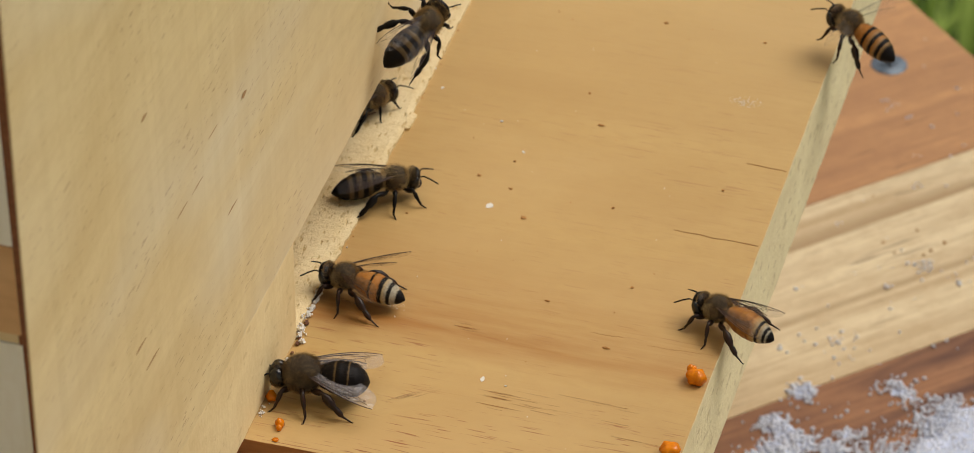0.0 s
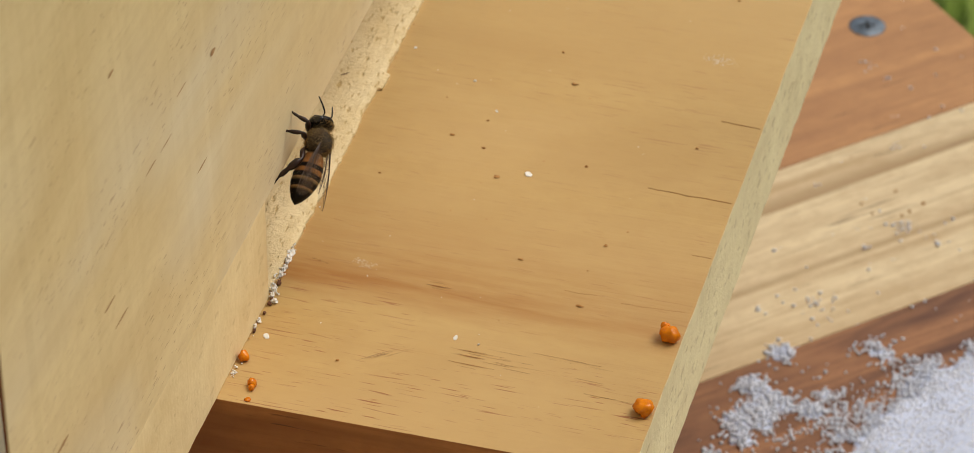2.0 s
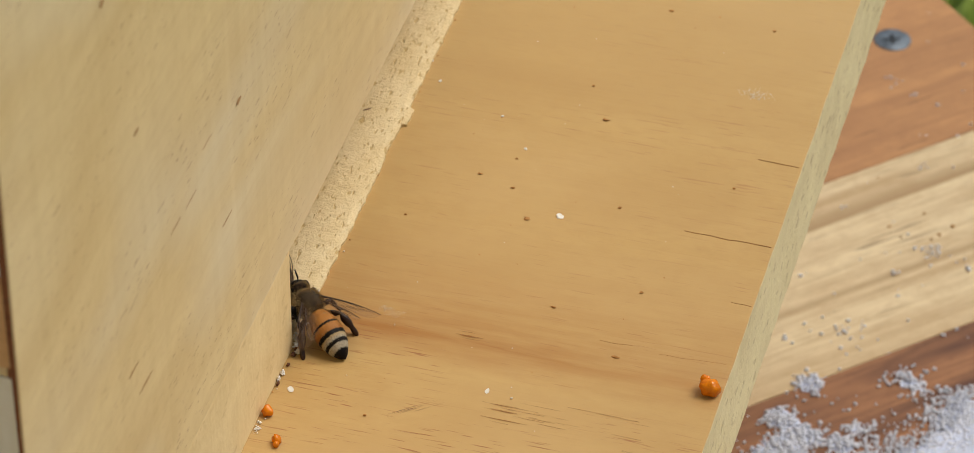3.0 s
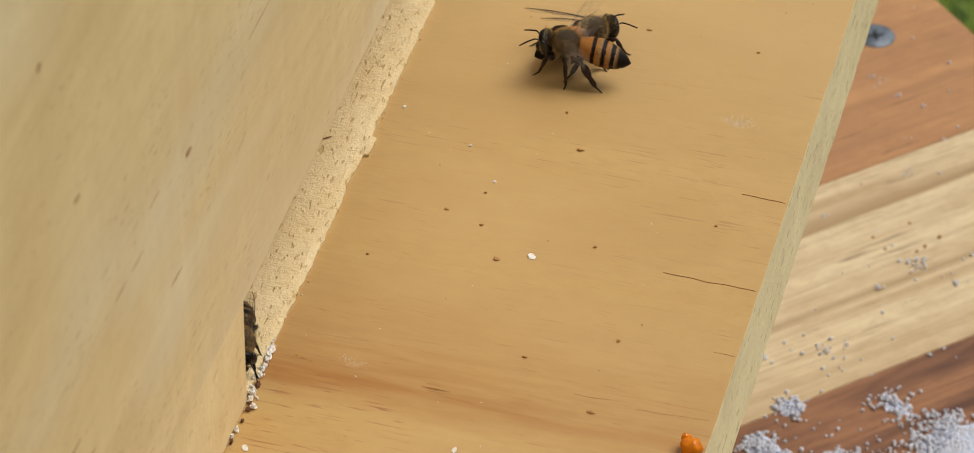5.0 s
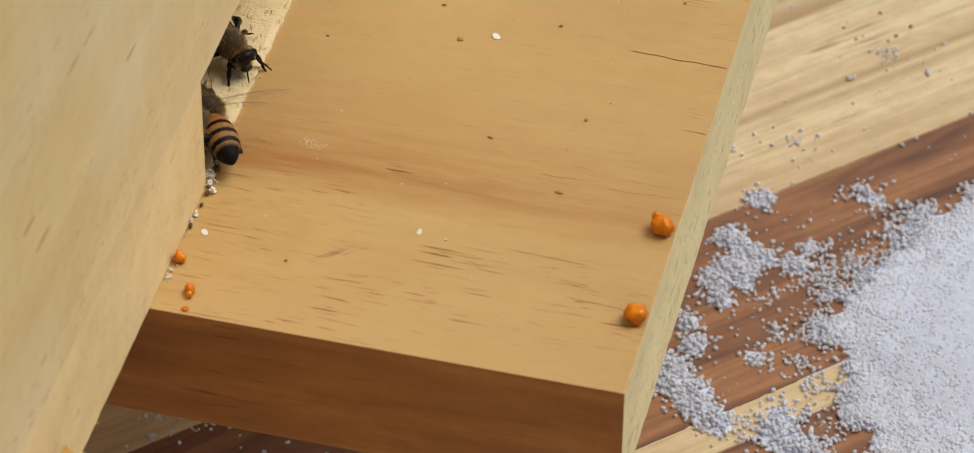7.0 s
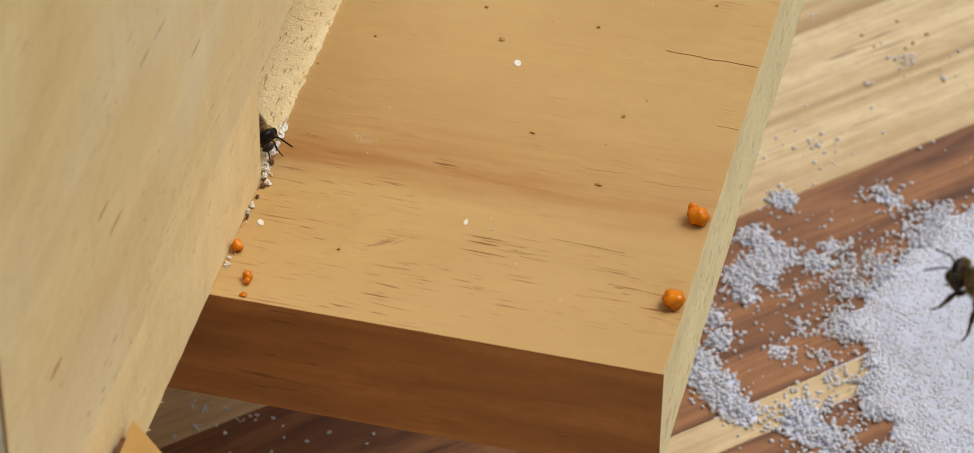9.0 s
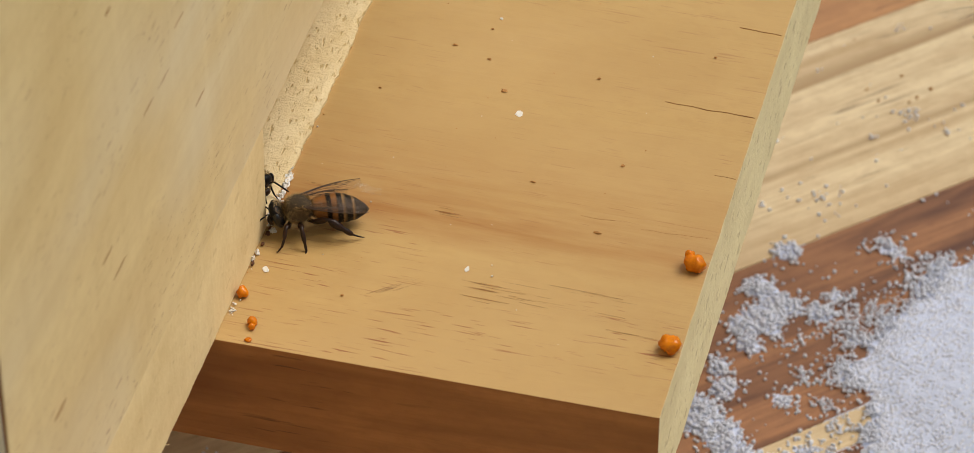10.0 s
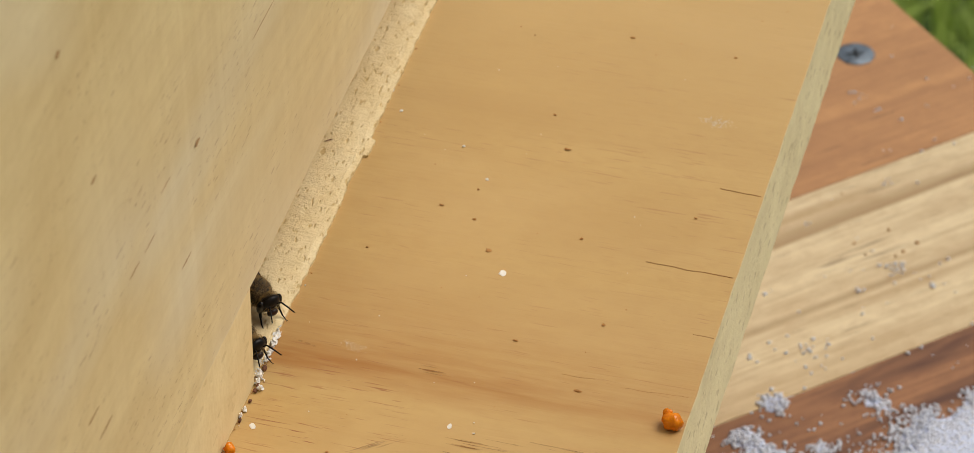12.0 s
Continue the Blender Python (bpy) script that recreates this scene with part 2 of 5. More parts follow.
GRASS = crystal("grass_green", (0.48, 0.60, 0.16), 0.5, 0.5)


# ---- helpers for meshes ----
def finish(bm, name, materials, smooth=False):
    bmesh.ops.recalc_face_normals(bm, faces=bm.faces)
    me = bpy.data.meshes.new(name)
    bm.to_mesh(me)
    bm.free()
    for m in materials if isinstance(materials, (list, tuple)) else (materials,):
        me.materials.append(m)
    if smooth:
        for p in me.polygons:
            p.use_smooth = True
    return me


def part(name, data, parent=None, label="", at=None):
    ob = new(name, data)
    if parent is not None:
        ob.parent = parent
    if at is not None:
        ob.matrix_basis = at
    return tagged(ob, label) if label else ob


def thing(name, label, category, group="", kind="", at=None):
    ob = new(name)
    ob.empty_display_size = 0.01
    if at is not None:
        ob.matrix_basis = at
    return tagged(ob, label, category, group, kind)


def block(x0, y0, z0, x1, y1, z1, bevel=0.0, segments=2, worn=0.0):
    """A box in centimetres with rounded, slightly uneven edges."""
    bm = bmesh.new()
    bmesh.ops.create_cube(bm, size=1)
    for v in bm.verts:
        v.co = Vector((x0 if v.co.x < 0 else x1, y0 if v.co.y < 0 else y1, z0 if v.co.z < 0 else z1)) * CM
    if worn:
        long = max(range(3), key=lambda n: (x1 - x0, y1 - y0, z1 - z0)[n])
        edges = [e for e in bm.edges if abs((e.verts[0].co - e.verts[1].co)[long]) > 1e-6]
        bmesh.ops.subdivide_edges(bm, edges=edges, cuts=150, use_grid_fill=True)
        for v in bm.verts:
            v.co += (noise.noise_vector(v.co * 260) + 0.3 * noise.noise_vector(v.co * 1100)) * worn * CM
    if bevel:
        bm.normal_update()
        edges = [e for e in bm.edges if len(e.link_faces) == 2 and e.calc_face_angle() > 0.9]
        bmesh.ops.bevel(bm, geom=edges, offset=bevel * CM, segments=segments, affect="EDGES", profile=0.5)
    return bm


def facing(me, rules, limit=0.72):
    """Give faces a material slot by their normal: rules of (axis, sign, slot)."""
    for p in me.polygons:
        for axis, sign, slot in rules:
            if p.normal[axis] * sign > limit:
                p.material_index = slot
    return me


def lump(size, seed, rough=0.3, subdivisions=2, flat=1.0):
    bm = bmesh.new()
    bmesh.ops.create_icosphere(bm, subdivisions=subdivisions, radius=1)
    off = Vector((seed * 3.7, seed * 1.3, seed * 5.1))
    for v in bm.verts:
        v.co *= 1 + rough * noise.noise(v.co * 1.6 + off)
        v.co = Vector((v.co.x * size[0], v.co.y * size[1], v.co.z * size[2] * flat)) * CM
    return bm


# ---- the lawn, an added wall out of view and the table ----
TABLE_Z = -10.8
GROUND_Z = -86.0
bm = bmesh.new()
bmesh.ops.create_grid(bm, x_segments=8, y_segments=8, size=600)
for v in bm.verts:
    v.co.z = GROUND_Z * CM
tagged(part("ground", finish(bm, "ground", EARTH)), "green lawn soil below the table", "lawn", kind="structure")

rng = np.random.default_rng(4)
count = 22000
base = np.stack([rng.normal(0.6, 0.75, count), rng.normal(1.2, 0.75, count), np.full(count, GROUND_Z * CM)], 1)
lean = rng.normal(0, 0.03, (count, 2))
tall = rng.uniform(0.05, 0.13, count)
side = rng.uniform(0, math.tau, count)
half = np.stack([np.cos(side), np.sin(side), np.zeros(count)], 1) * 0.003
tip = base + np.stack([lean[:, 0], lean[:, 1], tall], 1)
mid = (base + tip) / 2 + np.stack([-lean[:, 0], -lean[:, 1], tall], 1) * 0.12
verts = np.stack([base - half, base + half, mid + half, mid - half, tip], 1).reshape(-1, 3)
faces = [f for n in range(count) for f in ((5 * n, 5 * n + 1, 5 * n + 2, 5 * n + 3), (5 * n + 3, 5 * n + 2, 5 * n + 4))]
me = bpy.data.meshes.new("grass")
me.from_pydata(verts.tolist(), [], faces)
me.materials.append(GRASS)
tagged(part("grass", me), "short green lawn grass beyond the table", "grass", kind="stuff")

# added behind the camera, unseen: throws sunlight back onto the near faces
tagged(part("bounce_wall", finish(block(-450, -240, GROUND_Z, 450, -215, 260), "bounce_wall", BOUNCE_PAINT)), "plain pale wall added out of view to bounce light", "wall", kind="structure")


def on_table(u, v, z):
    """Table coordinates to the world: u across the planks (y - x), v along them (x + y), in centimetres."""
    return Vector(((v - u) / 2, (v + u) / 2, z)) * CM


def plank_mesh(name, u0, u1, v0, v1, z0, z1, material, bevel=0.04):
    bm = block(0, 0, z0, 1, 1, z1)
    for v in bm.verts:
        v.co = on_table(u0 if v.co.x < 0.005 else u1, v0 if v.co.y < 0.005 else v1, v.co.z / CM)
    bm.normal_update()
    bmesh.ops.bevel(bm, geom=list(bm.edges), offset=bevel * CM, segments=2, affect="EDGES")
    return finish(bm, name, material)


table = thing("garden_table", "oiled wooden garden table in brown and cream strips", "table")
cuts = [-46, -39, -31, -24, -17, -10, -3, 4.1, 5.15, 10.97, 18.0, 27.5, 34, 41, 48, 55, 62, 69]
shades = [0, 1, 0, 1, 0, 1, 0, 1, 0, 1, 2, 1, 0, 1, 0, 1, 0]
for n, shade in enumerate(shades):
    part("plank", plank_mesh("plank", cuts[n] + 0.004, cuts[n + 1] - 0.004, -110, 34.9, TABLE_Z - 2.4, TABLE_Z, ACACIA[shade], 0.012), table)
part("apron", plank_mesh("apron", -38, 61, -102, 29, TABLE_Z - 8, TABLE_Z - 2.4, ACACIA[0]), table)
for u in (-34, 57):
    for v in (-97, 24):
        part("leg", plank_mesh("leg", u - 4, u + 4, v - 4, v + 4, GROUND_Z, TABLE_Z - 8, ACACIA[0]), table)
# countersunk screws near the end of the planks
for u, v in ((22.82, 32.41), (14.9, 32.3), (8.0, 32.4)):
    bm = bmesh.new()
    bmesh.ops.create_cone(bm, cap_ends=True, segments=32, radius1=0.40 * CM, radius2=0.36 * CM, depth=0.02 * CM)
    bmesh.ops.translate(bm, verts=bm.verts, vec=on_table(u, v, TABLE_Z + 0.008))
    ob = part("screw_head", finish(bm, "screw_head", STEEL, True), table, "grey zinc screw head sunk in the plank")
    for turn in (0, 90):
        bm = block(-0.17, -0.04, 0, 0.17, 0.04, 0.012)
        bmesh.ops.rotate(bm, verts=bm.verts, matrix=Matrix.Rotation(radians(turn + 20), 3, "Z"))
        bmesh.ops.translate(bm, verts=bm.verts, vec=on_table(u, v, TABLE_Z + 0.012))
        part("cross_slot", finish(bm, "cross_slot", SLOT), ob)

# ---- the hive ----
NOTCH, FAR, TOP, RIM = 2.475, 24.0, 26.0, 1.82
hive = thing("beehive", "pale pine beehive with a low entrance slot and landing board", "beehive")
# front wall with its grain along the length, its lower edge a little worn
front_wall = part("front_wall", finish(block(-1.9, -7.36, RIM, 0.0, FAR, TOP, 0.02, 2, 0.010), "front_wall", PINE_WALL), hive, "smooth pale pine board")
# the sawn rail under it that closes the slot at its near end
part("entrance_rail", finish(block(-1.9, -7.3, 0.004, -0.008, NOTCH, RIM - 0.002, 0.012, 2, 0.010), "entrance_rail", PINE_RIM), hive, "rough sawn pine rail")
part("entrance_rail", finish(block(-1.9, 20.0, 0.0, -0.035, FAR, RIM - 0.012, 0.04), "entrance_rail_far", PINE_RIM), hive, "rough sawn pine rail")


def splinter(at, way, thick):
    """A short torn sliver of wood, in centimetres."""
    bm = bmesh.new()
    at, way = Vector(at), Vector(way)
    u = way.orthogonal().normalized() * thick
    w = way.normalized().cross(u)
    base = [bm.verts.new((at + p) * CM) for p in (u, w, -u, -w)]
    tip = bm.verts.new((at + way) * CM)
    bm.faces.new(base)
    for a, b in zip(base, base[1:] + base[:1]):
        bm.faces.new((a, b, tip))
    return finish(bm, "splinter", PINE_RIM)


def side_board(z0, z1, material):
    """A board of the box's side whose end runs along the slanting joint."""
    bm = block(-30, -7.385, z0, 0, -6.0, z1)
    for v in bm.verts:
        if v.co.x > -0.1:
            v.co.x = -(0.032 + 0.0145 * max(0.0, v.co.z / CM - 4.5)) * CM
    return finish(bm, "side_board", material)


# splinters left by the saw along the lower edge of the rail
for n in range(9):
    y = rng.uniform(-6.8, 0.4)
    part("splinter", splinter((-0.015, y, 0.02), (0.03 + 0.03 * noise.random(), 0.05, -0.02), rng.uniform(0.006, 0.014)), hive, "pale splinter on the sawn edge")

# side of the box: stacked brown and cream boards behind a dark joint
for z0, z1, shade in ((0.0, 4.2, 1), (4.2, 7.46, 1), (7.6, 8.95, 0), (8.95, 13.4, 1), (13.4, 17.5, 1), (17.5, 22.0, 0), (22.0, TOP, 0)):
    part("side_board", side_board(z0 + 0.01, z1 - 0.01, SIDE_WOOD[shade]), hive)
# a dark gap between wall and side, wider towards the top
bm = block(-0.2, -7.380, RIM + 0.02, -0.022, -7.2, TOP - 0.1)
for v in bm.verts:
    if v.co.x < -0.1 * CM:
        v.co.x = (-0.030 if v.co.z < 0.05 else -0.40) * CM
part("side_joint", finish(bm, "side_joint", GLUE), hive, "dark joint line between the boards")
part("side_wall", finish(block(-30, FAR - 1.9, 0.04, -1.92, FAR - 0.02, TOP, 0.05), "side_wall", PINE_WALL), hive)
part("back_wall", finish(block(-31.9, -7.36, 0.0, -30.02, FAR, TOP, 0.05), "back_wall", PINE_WALL), hive)
part("roof", finish(block(-34, -9, TOP + 0.01, 0.6, FAR + 2, TOP + 2.4, 0.1), "roof", PINE_WALL), hive, "flat pine hive roof")
part("floor_board", finish(block(-30, 0.0, -1.9, -2.52, FAR, -0.04, 0.03), "floor_board", PINE_TOP), hive)
part("floor_board", finish(block(-30, -7.3, -1.2, -2.2, 0.0, -0.04, 0.03), "floor_board_near", PINE_TOP), hive)
for x in (-9.0, -28.0):
    for y in (5.0, 21.0):
        part("foot", finish(block(x - 1.6, y - 1.6, TABLE_Z, x + 1.6, y + 1.6, -1.91, 0.08), "foot", PINE_WALL), hive)

# the torn pale lip of the floor inside the slot
bm = bmesh.new()
rows, cols = 560, 12
grid = []
for i in range(rows + 1):
    y = 0.05 + (20.0 - 0.05) * i / rows
    edge = 0.028 * noise.noise(Vector((y * 2.1, 0.3, 0))) + 0.022 * noise.noise(Vector((y * 7.0, 4.3, 0))) + 0.016 * noise.noise(Vector((y * 15.0, 1.3, 0))) + 0.010 * noise.noise(Vector((y * 37.0, 2.3, 0)))
    edge += 0.075 if 8.1 < y < 8.5 else 0.0
    edge -= 0.05 if y < 3.4 else 0.0
    line = []
    for j in range(cols + 1):
        x = -3.0 + (3.0 + edge) * (j / cols) ** 0.4
        z = 0.075 + 0.012 * noise.noise(Vector((x * 6, y * 4, 1))) + 0.008 * noise.noise(Vector((x * 14, y * 9, 3))) - (0.02 if j == cols else 0)
        line.append(bm.verts.new(Vector((x, y, z)) * CM))
    line.append(bm.verts.new(Vector((-0.01 + edge, y, -0.03)) * CM))
    grid.append(line)
for i in range(rows):
    for j in range(cols + 1):
        bm.faces.new((grid[i][j], grid[i][j + 1], grid[i + 1][j + 1], grid[i + 1][j]))
part("floor_lip", finish(bm, "floor_lip", PINE_FLOOR), hive, "torn pale pitted pine floor edge")

# the landing board: grain across it, end grain on its outer side, a shade-coloured front
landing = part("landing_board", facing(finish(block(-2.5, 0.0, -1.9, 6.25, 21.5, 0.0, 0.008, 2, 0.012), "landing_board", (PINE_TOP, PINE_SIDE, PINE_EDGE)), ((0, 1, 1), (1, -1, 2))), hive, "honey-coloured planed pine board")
# drying cracks that run in from its outer edge
for y, x0, x1, lift, width in ((6.66, 4.85, 6.2, 0.03, 0.006), (3.80, 5.15, 6.15, -0.04, 0.009), (3.86, 4.25, 4.75, -0.02, 0.005), (8.7, 5.55, 6.2, 0.05, 0.005), (5.2, 5.9, 6.22, 0.02, 0.005)):
    bm = bmesh.new()
    pts = []
    for i in range(25):
        f = i / 24
        x = x0 + (x1 - x0) * f
        yy = y + lift * (1 - f) + 0.03 * noise.noise(Vector((x * 3, y * 9, 0)))
        w = 0.6 * width * (0.25 + 0.75 * f) * (0.7 + 0.6 * noise.random()) / 2
        pts.append([bm.verts.new(Vector((x, yy + s * w, z)) * CM) for s, z in ((-1, -0.02), (-1, 0.009), (1, 0.009), (1, -0.02))])
    for a, b in zip(pts, pts[1:]):
        for j in range(3):
            bm.faces.new((a[j], a[j + 1], b[j + 1], b[j]))
    part("crack", finish(bm, "crack", SEAM), landing, "thin dark drying crack")
# a cut tan block screwed to the foot of the wall
bm = bmesh.new()
low, high = -2.6, 0.99
plan = ((0.10, -3.52), (0.17, -7.4), (3.7, -7.4), (3.7, -6.75))
ring = [[bm.verts.new(Vector((x, y, z)) * CM) for x, y in plan] for z in (low, high)]
bm.faces.new(ring[0])
bm.faces.new(ring[1])
for i in range(4):
    bm.faces.new((ring[0][i], ring[0][(i + 1) % 4], ring[1][(i + 1) % 4], ring[1][i]))
bm.normal_update()
bmesh.ops.bevel(bm, geom=list(bm.edges), offset=0.02 * CM, segments=2, affect="EDGES")
part("corner_block", finish(bm, "corner_block", BRACE), hive, "tan pine block cut at a slant")

# dark-coloured strip in place of the shaded gap between block and wall
part("gap_strip", finish(block(0.07, -7.3, -2.5, 0.165, -3.85, 0.985, 0.02, 2, 0.02), "gap_strip", DARK_BROWN), hive, "dark strip standing in for the gap beside the block")


def mark(points, width, material, parent, axis, label):
    """A shallow stain or pore drawn along a short line on a planed face: axis 2 on the board, 0 on the wall."""
    bm = bmesh.new()
    edge = []
    for i in range(9):
        f = i / 8
        at = [a + (b - a) * f for a, b in zip(points[0], points[1])]
        w = width * math.sin(math.pi * (0.08 + 0.84 * f)) * (0.8 + 0.4 * noise.random())
        low, high = list(at), list(at)
        low[1 if axis == 2 else 2] -= w
        high[1 if axis == 2 else 2] += w
        mid = list(at)
        mid[axis] += 0.004
        edge.append([bm.verts.new(Vector(q) * CM) for q in (low, mid, high)])
    for a, b in zip(edge, edge[1:]):
        for j in range(2):
            bm.faces.new((a[j], a[j + 1], b[j + 1], b[j]))
    return part("stain", finish(bm, "stain", material), parent, label)


def stain(name, colour, cover):
    """A thin broken stain that lets the wood show through."""
    m, tree, b = shader(name, 0.5)
    b.inputs["Base Color"].default_value = (*colour, 1)
    pane = tree.nodes.new("ShaderNodeBsdfTransparent")
    mix = tree.nodes.new("ShaderNodeMixShader")
    fac = noisy(tree, coords(tree, (0.12, 1.0, 1.0), -32 if cover < 0.6 else 0), 1800, 4, 0.6)
    tree.links.new(ramp(tree, fac, ((0.42, grey(0)), (0.66, grey(cover)))), mix.inputs[0])
    tree.links.new(pane.outputs[0], mix.inputs[1])
    tree.links.new(b.outputs[0], mix.inputs[2])
    tree.links.new(mix.outputs[0], tree.nodes["Material Output"].inputs["Surface"])
    return m


STAIN = stain("brown_stain", (0.30, 0.15, 0.05), 0.5)
RESIN = stain("resin_mark", (0.34, 0.13, 0.02), 0.7)
WALL_MARK = plain("wall_pore", (0.47, 0.28, 0.125), (0.40, 0.22, 0.09), 0.7, 3000)
# ---- what lies on the board ----
for x, y, size, seed in ((6.06, 3.12, (0.15, 0.135, 0.13), 1), (6.09, 1.38, (0.155, 0.15, 0.12), 2)):
    pellet = thing("pollen_pellet", "orange pollen pellet dropped on the landing board", "pollen pellet", "pollen pellets", at=pose(x * CM, y * CM, 0))
    bm = lump(size, seed, 0.28, 3)
    bmesh.ops.translate(bm, verts=bm.verts, vec=(0, 0, size[2] * 0.85 * CM))
    part("lump", finish(bm, "pollen_lump", WAX, True), pellet)
    if seed == 1:
        for dx, dy, dz, r in ((-0.11, 0.10, 0.17, 0.06), (-0.07, 0.13, 0.15, 0.05)):
            bm = lump((r, r, r), 7 + dx, 0.4, 2)
            bmesh.ops.translate(bm, verts=bm.verts, vec=Vector((dx, dy, dz)) * CM)
            part("nub", finish(bm, "pollen_nub", WAX, True), pellet)
for x, y, r, seed in ((0.09, 0.97, 0.085, 3), (0.40, 0.43, 0.07, 4), (0.42, 0.34, 0.05, 5), (0.44, 0.10, 0.05, 6)):
    bm = lump((r, r, r), seed, 0.45, 2, 0.3 if seed == 6 else 1.0)
    bmesh.ops.translate(bm, verts=bm.verts, vec=(x * CM, y * CM, r * (0.2 if seed == 6 else 0.8) * CM))
    tagged(part("pollen_crumb", finish(bm, "pollen_crumb", WAX, True)), "tiny orange pollen crumb beside the hive wall", "pollen crumb", "pollen crumbs")

for n, (x, y, a, b) in enumerate(((3.03, 9.1, 0.07, 0.035), (2.49, 6.34, 0.06, 0.05), (2.63, 9.92, 0.03, 0.025), (2.09, 7.02, 0.04, 0.025), (1.51, 7.23, 0.045, 0.03), (3.78, 6.98, 0.035, 0.03), (4.58, 5.08, 0.035, 0.04), (3.41, 4.4, 0.05, 0.025), (4.57, 3.53, 0.07, 0.03), (5.35, 7.92, 0.03, 0.025), (0.69, 5.94, 0.03, 0.02), (3.34, 12.27, 0.05, 0.035), (5.07, 12.16, 0.035, 0.025), (1.43, 1.32, 0.03, 0.025), (1.95, 7.75, 0.03, 0.02))):
    bm = lump((a * 0.75, b * 0.6, 0.014), n + 11, 0.9, 2)
    bmesh.ops.translate(bm, verts=bm.verts, vec=(x * CM, y * CM, 0.012 * CM))
    tagged(part("crumb", finish(bm, "crumb", SPECK)), "tiny dark brown debris crumb on the board", "debris", "debris crumbs")


def flake(x, y, a, b, seed):
    bm = bmesh.new()
    count = 7
    low, high = [], []
    for i in range(count):
        t = math.tau * i / count
        r = 0.75 + 0.5 * noise.random()
        p = Vector((a * r * math.cos(t), b * r * math.sin(t), 0))
        low.append(bm.verts.new((p + Vector((0, 0, 0.004))) * CM))
        high.append(bm.verts.new((p * 0.8 + Vector((0.01, 0, 0.016 + 0.008 * math.sin(t + seed)))) * CM))
    bm.faces.new(low)
    bm.faces.new(high)
    for i in range(count):
        bm.faces.new((low[i], low[(i + 1) % count], high[(i + 1) % count], high[i]))
    ob = part("flake", finish(bm, "flake", SUGAR_CRUMB), at=pose(x * CM, y * CM, 0, 0, 0, seed * 40))
    return tagged(ob, "small white sugar flake on the board", "sugar flake", "sugar flakes")


loose_flake = flake(1.88, 6.49, 0.07, 0.05, 1)
for x, y, a, b, seed in ((2.97, 2.30, 0.055, 0.035, 2), (0.24, 1.58, 0.06, 0.05, 3), (2.02, 8.03, 0.03, 0.02, 4), (1.45, 8.76, 0.03, 0.02, 5), (0.25, 9.4, 0.035, 0.025, 6), (3.35, 2.25, 0.02, 0.02, 7)):
    flake(x, y, a, b, seed)


def grains(name, spots, label, category, material):
    """Many small crystals as one body of stuff: rows of x, y, z, size in centimetres."""
    rows = np.array(spots)
    n = len(rows)
    r = np.random.default_rng(len(name) + n)
    ball = bmesh.new()
    bmesh.ops.create_icosphere(ball, subdivisions=1, radius=1.15)
    corner = np.array([v.co[:] for v in ball.verts])
    tris = np.array([[v.index for v in f.verts] for f in ball.faces])
    ball.free()
    spin, tip = r.uniform(0, math.pi, n), r.normal(0, 0.12, (n, 2))
    q = np.stack([np.cos(spin), tip[:, 0], tip[:, 1], np.sin(spin)], 1)
    q /= np.linalg.norm(q, axis=1)[:, None]
    w, x, y, z = q.T
    turn = np.array([[1 - 2 * (y * y + z * z), 2 * (x * y - z * w), 2 * (x * z + y * w)], [2 * (x * y + z * w), 1 - 2 * (x * x + z * z), 2 * (y * z - x * w)], [2 * (x * z - y * w), 2 * (y * z + x * w), 1 - 2 * (x * x + y * y)]]).transpose(2, 0, 1)
    shape = corner[None] * rows[:, 3][:, None, None] / 2 * r.uniform(0.7, 1.15, (n, 1, 3)) * np.array([1.0, 1.0, 0.7]) * r.uniform(0.87, 1.13, (n, len(corner), 1))
    pts = (np.einsum("nij,nkj->nki", turn, shape) + rows[:, None, :3]).reshape(-1, 3) * CM
    faces = (np.arange(n)[:, None, None] * len(corner) + tris[None]).reshape(-1, 3)
    me = bpy.data.meshes.new(name)
    me.from_pydata(pts.tolist(), [], faces.tolist())
    me.materials.append(material)
    me.polygons.foreach_set("use_smooth", np.ones(len(faces), dtype=bool))
    return tagged(part(name, me), label, category, kind="stuff")


# crumbs caught in the seam between slot, rail and landing board
spots = []
for n in range(130):
    y = rng.choice([rng.normal(2.95, 0.22), rng.normal(3.6, 0.09), rng.normal(0.62, 0.10), rng.uniform(0.3, 3.8), rng.uniform(3.8, 12)], p=[0.42, 0.28, 0.12, 0.08, 0.10])
    s = rng.uniform(0.010, 0.038) * (1.3 if rng.random() < 0.2 else 1)
    spots.append((abs(rng.normal(0, 0.05)) - (0.06 if y > 2.6 else -0.01), y, s * 0.5 + (rng.uniform(0, 0.07) if 2.6 < y < 3.8 else 0.0), s))
grains("seam_crumbs", spots, "white sugar crumbs caught along the board seam", "crumbs", SUGAR_CRUMB)
spots = [(0.02 + rng.normal(0, 0.03), rng.choice([rng.uniform(1.2, 3.3), rng.uniform(4, 12)]), 0.02, rng.uniform(0.015, 0.035)) for n in range(14)]
grains("seam_dirt", spots, "brown dirt crumbs caught along the board seam", "crumbs", SPECK)
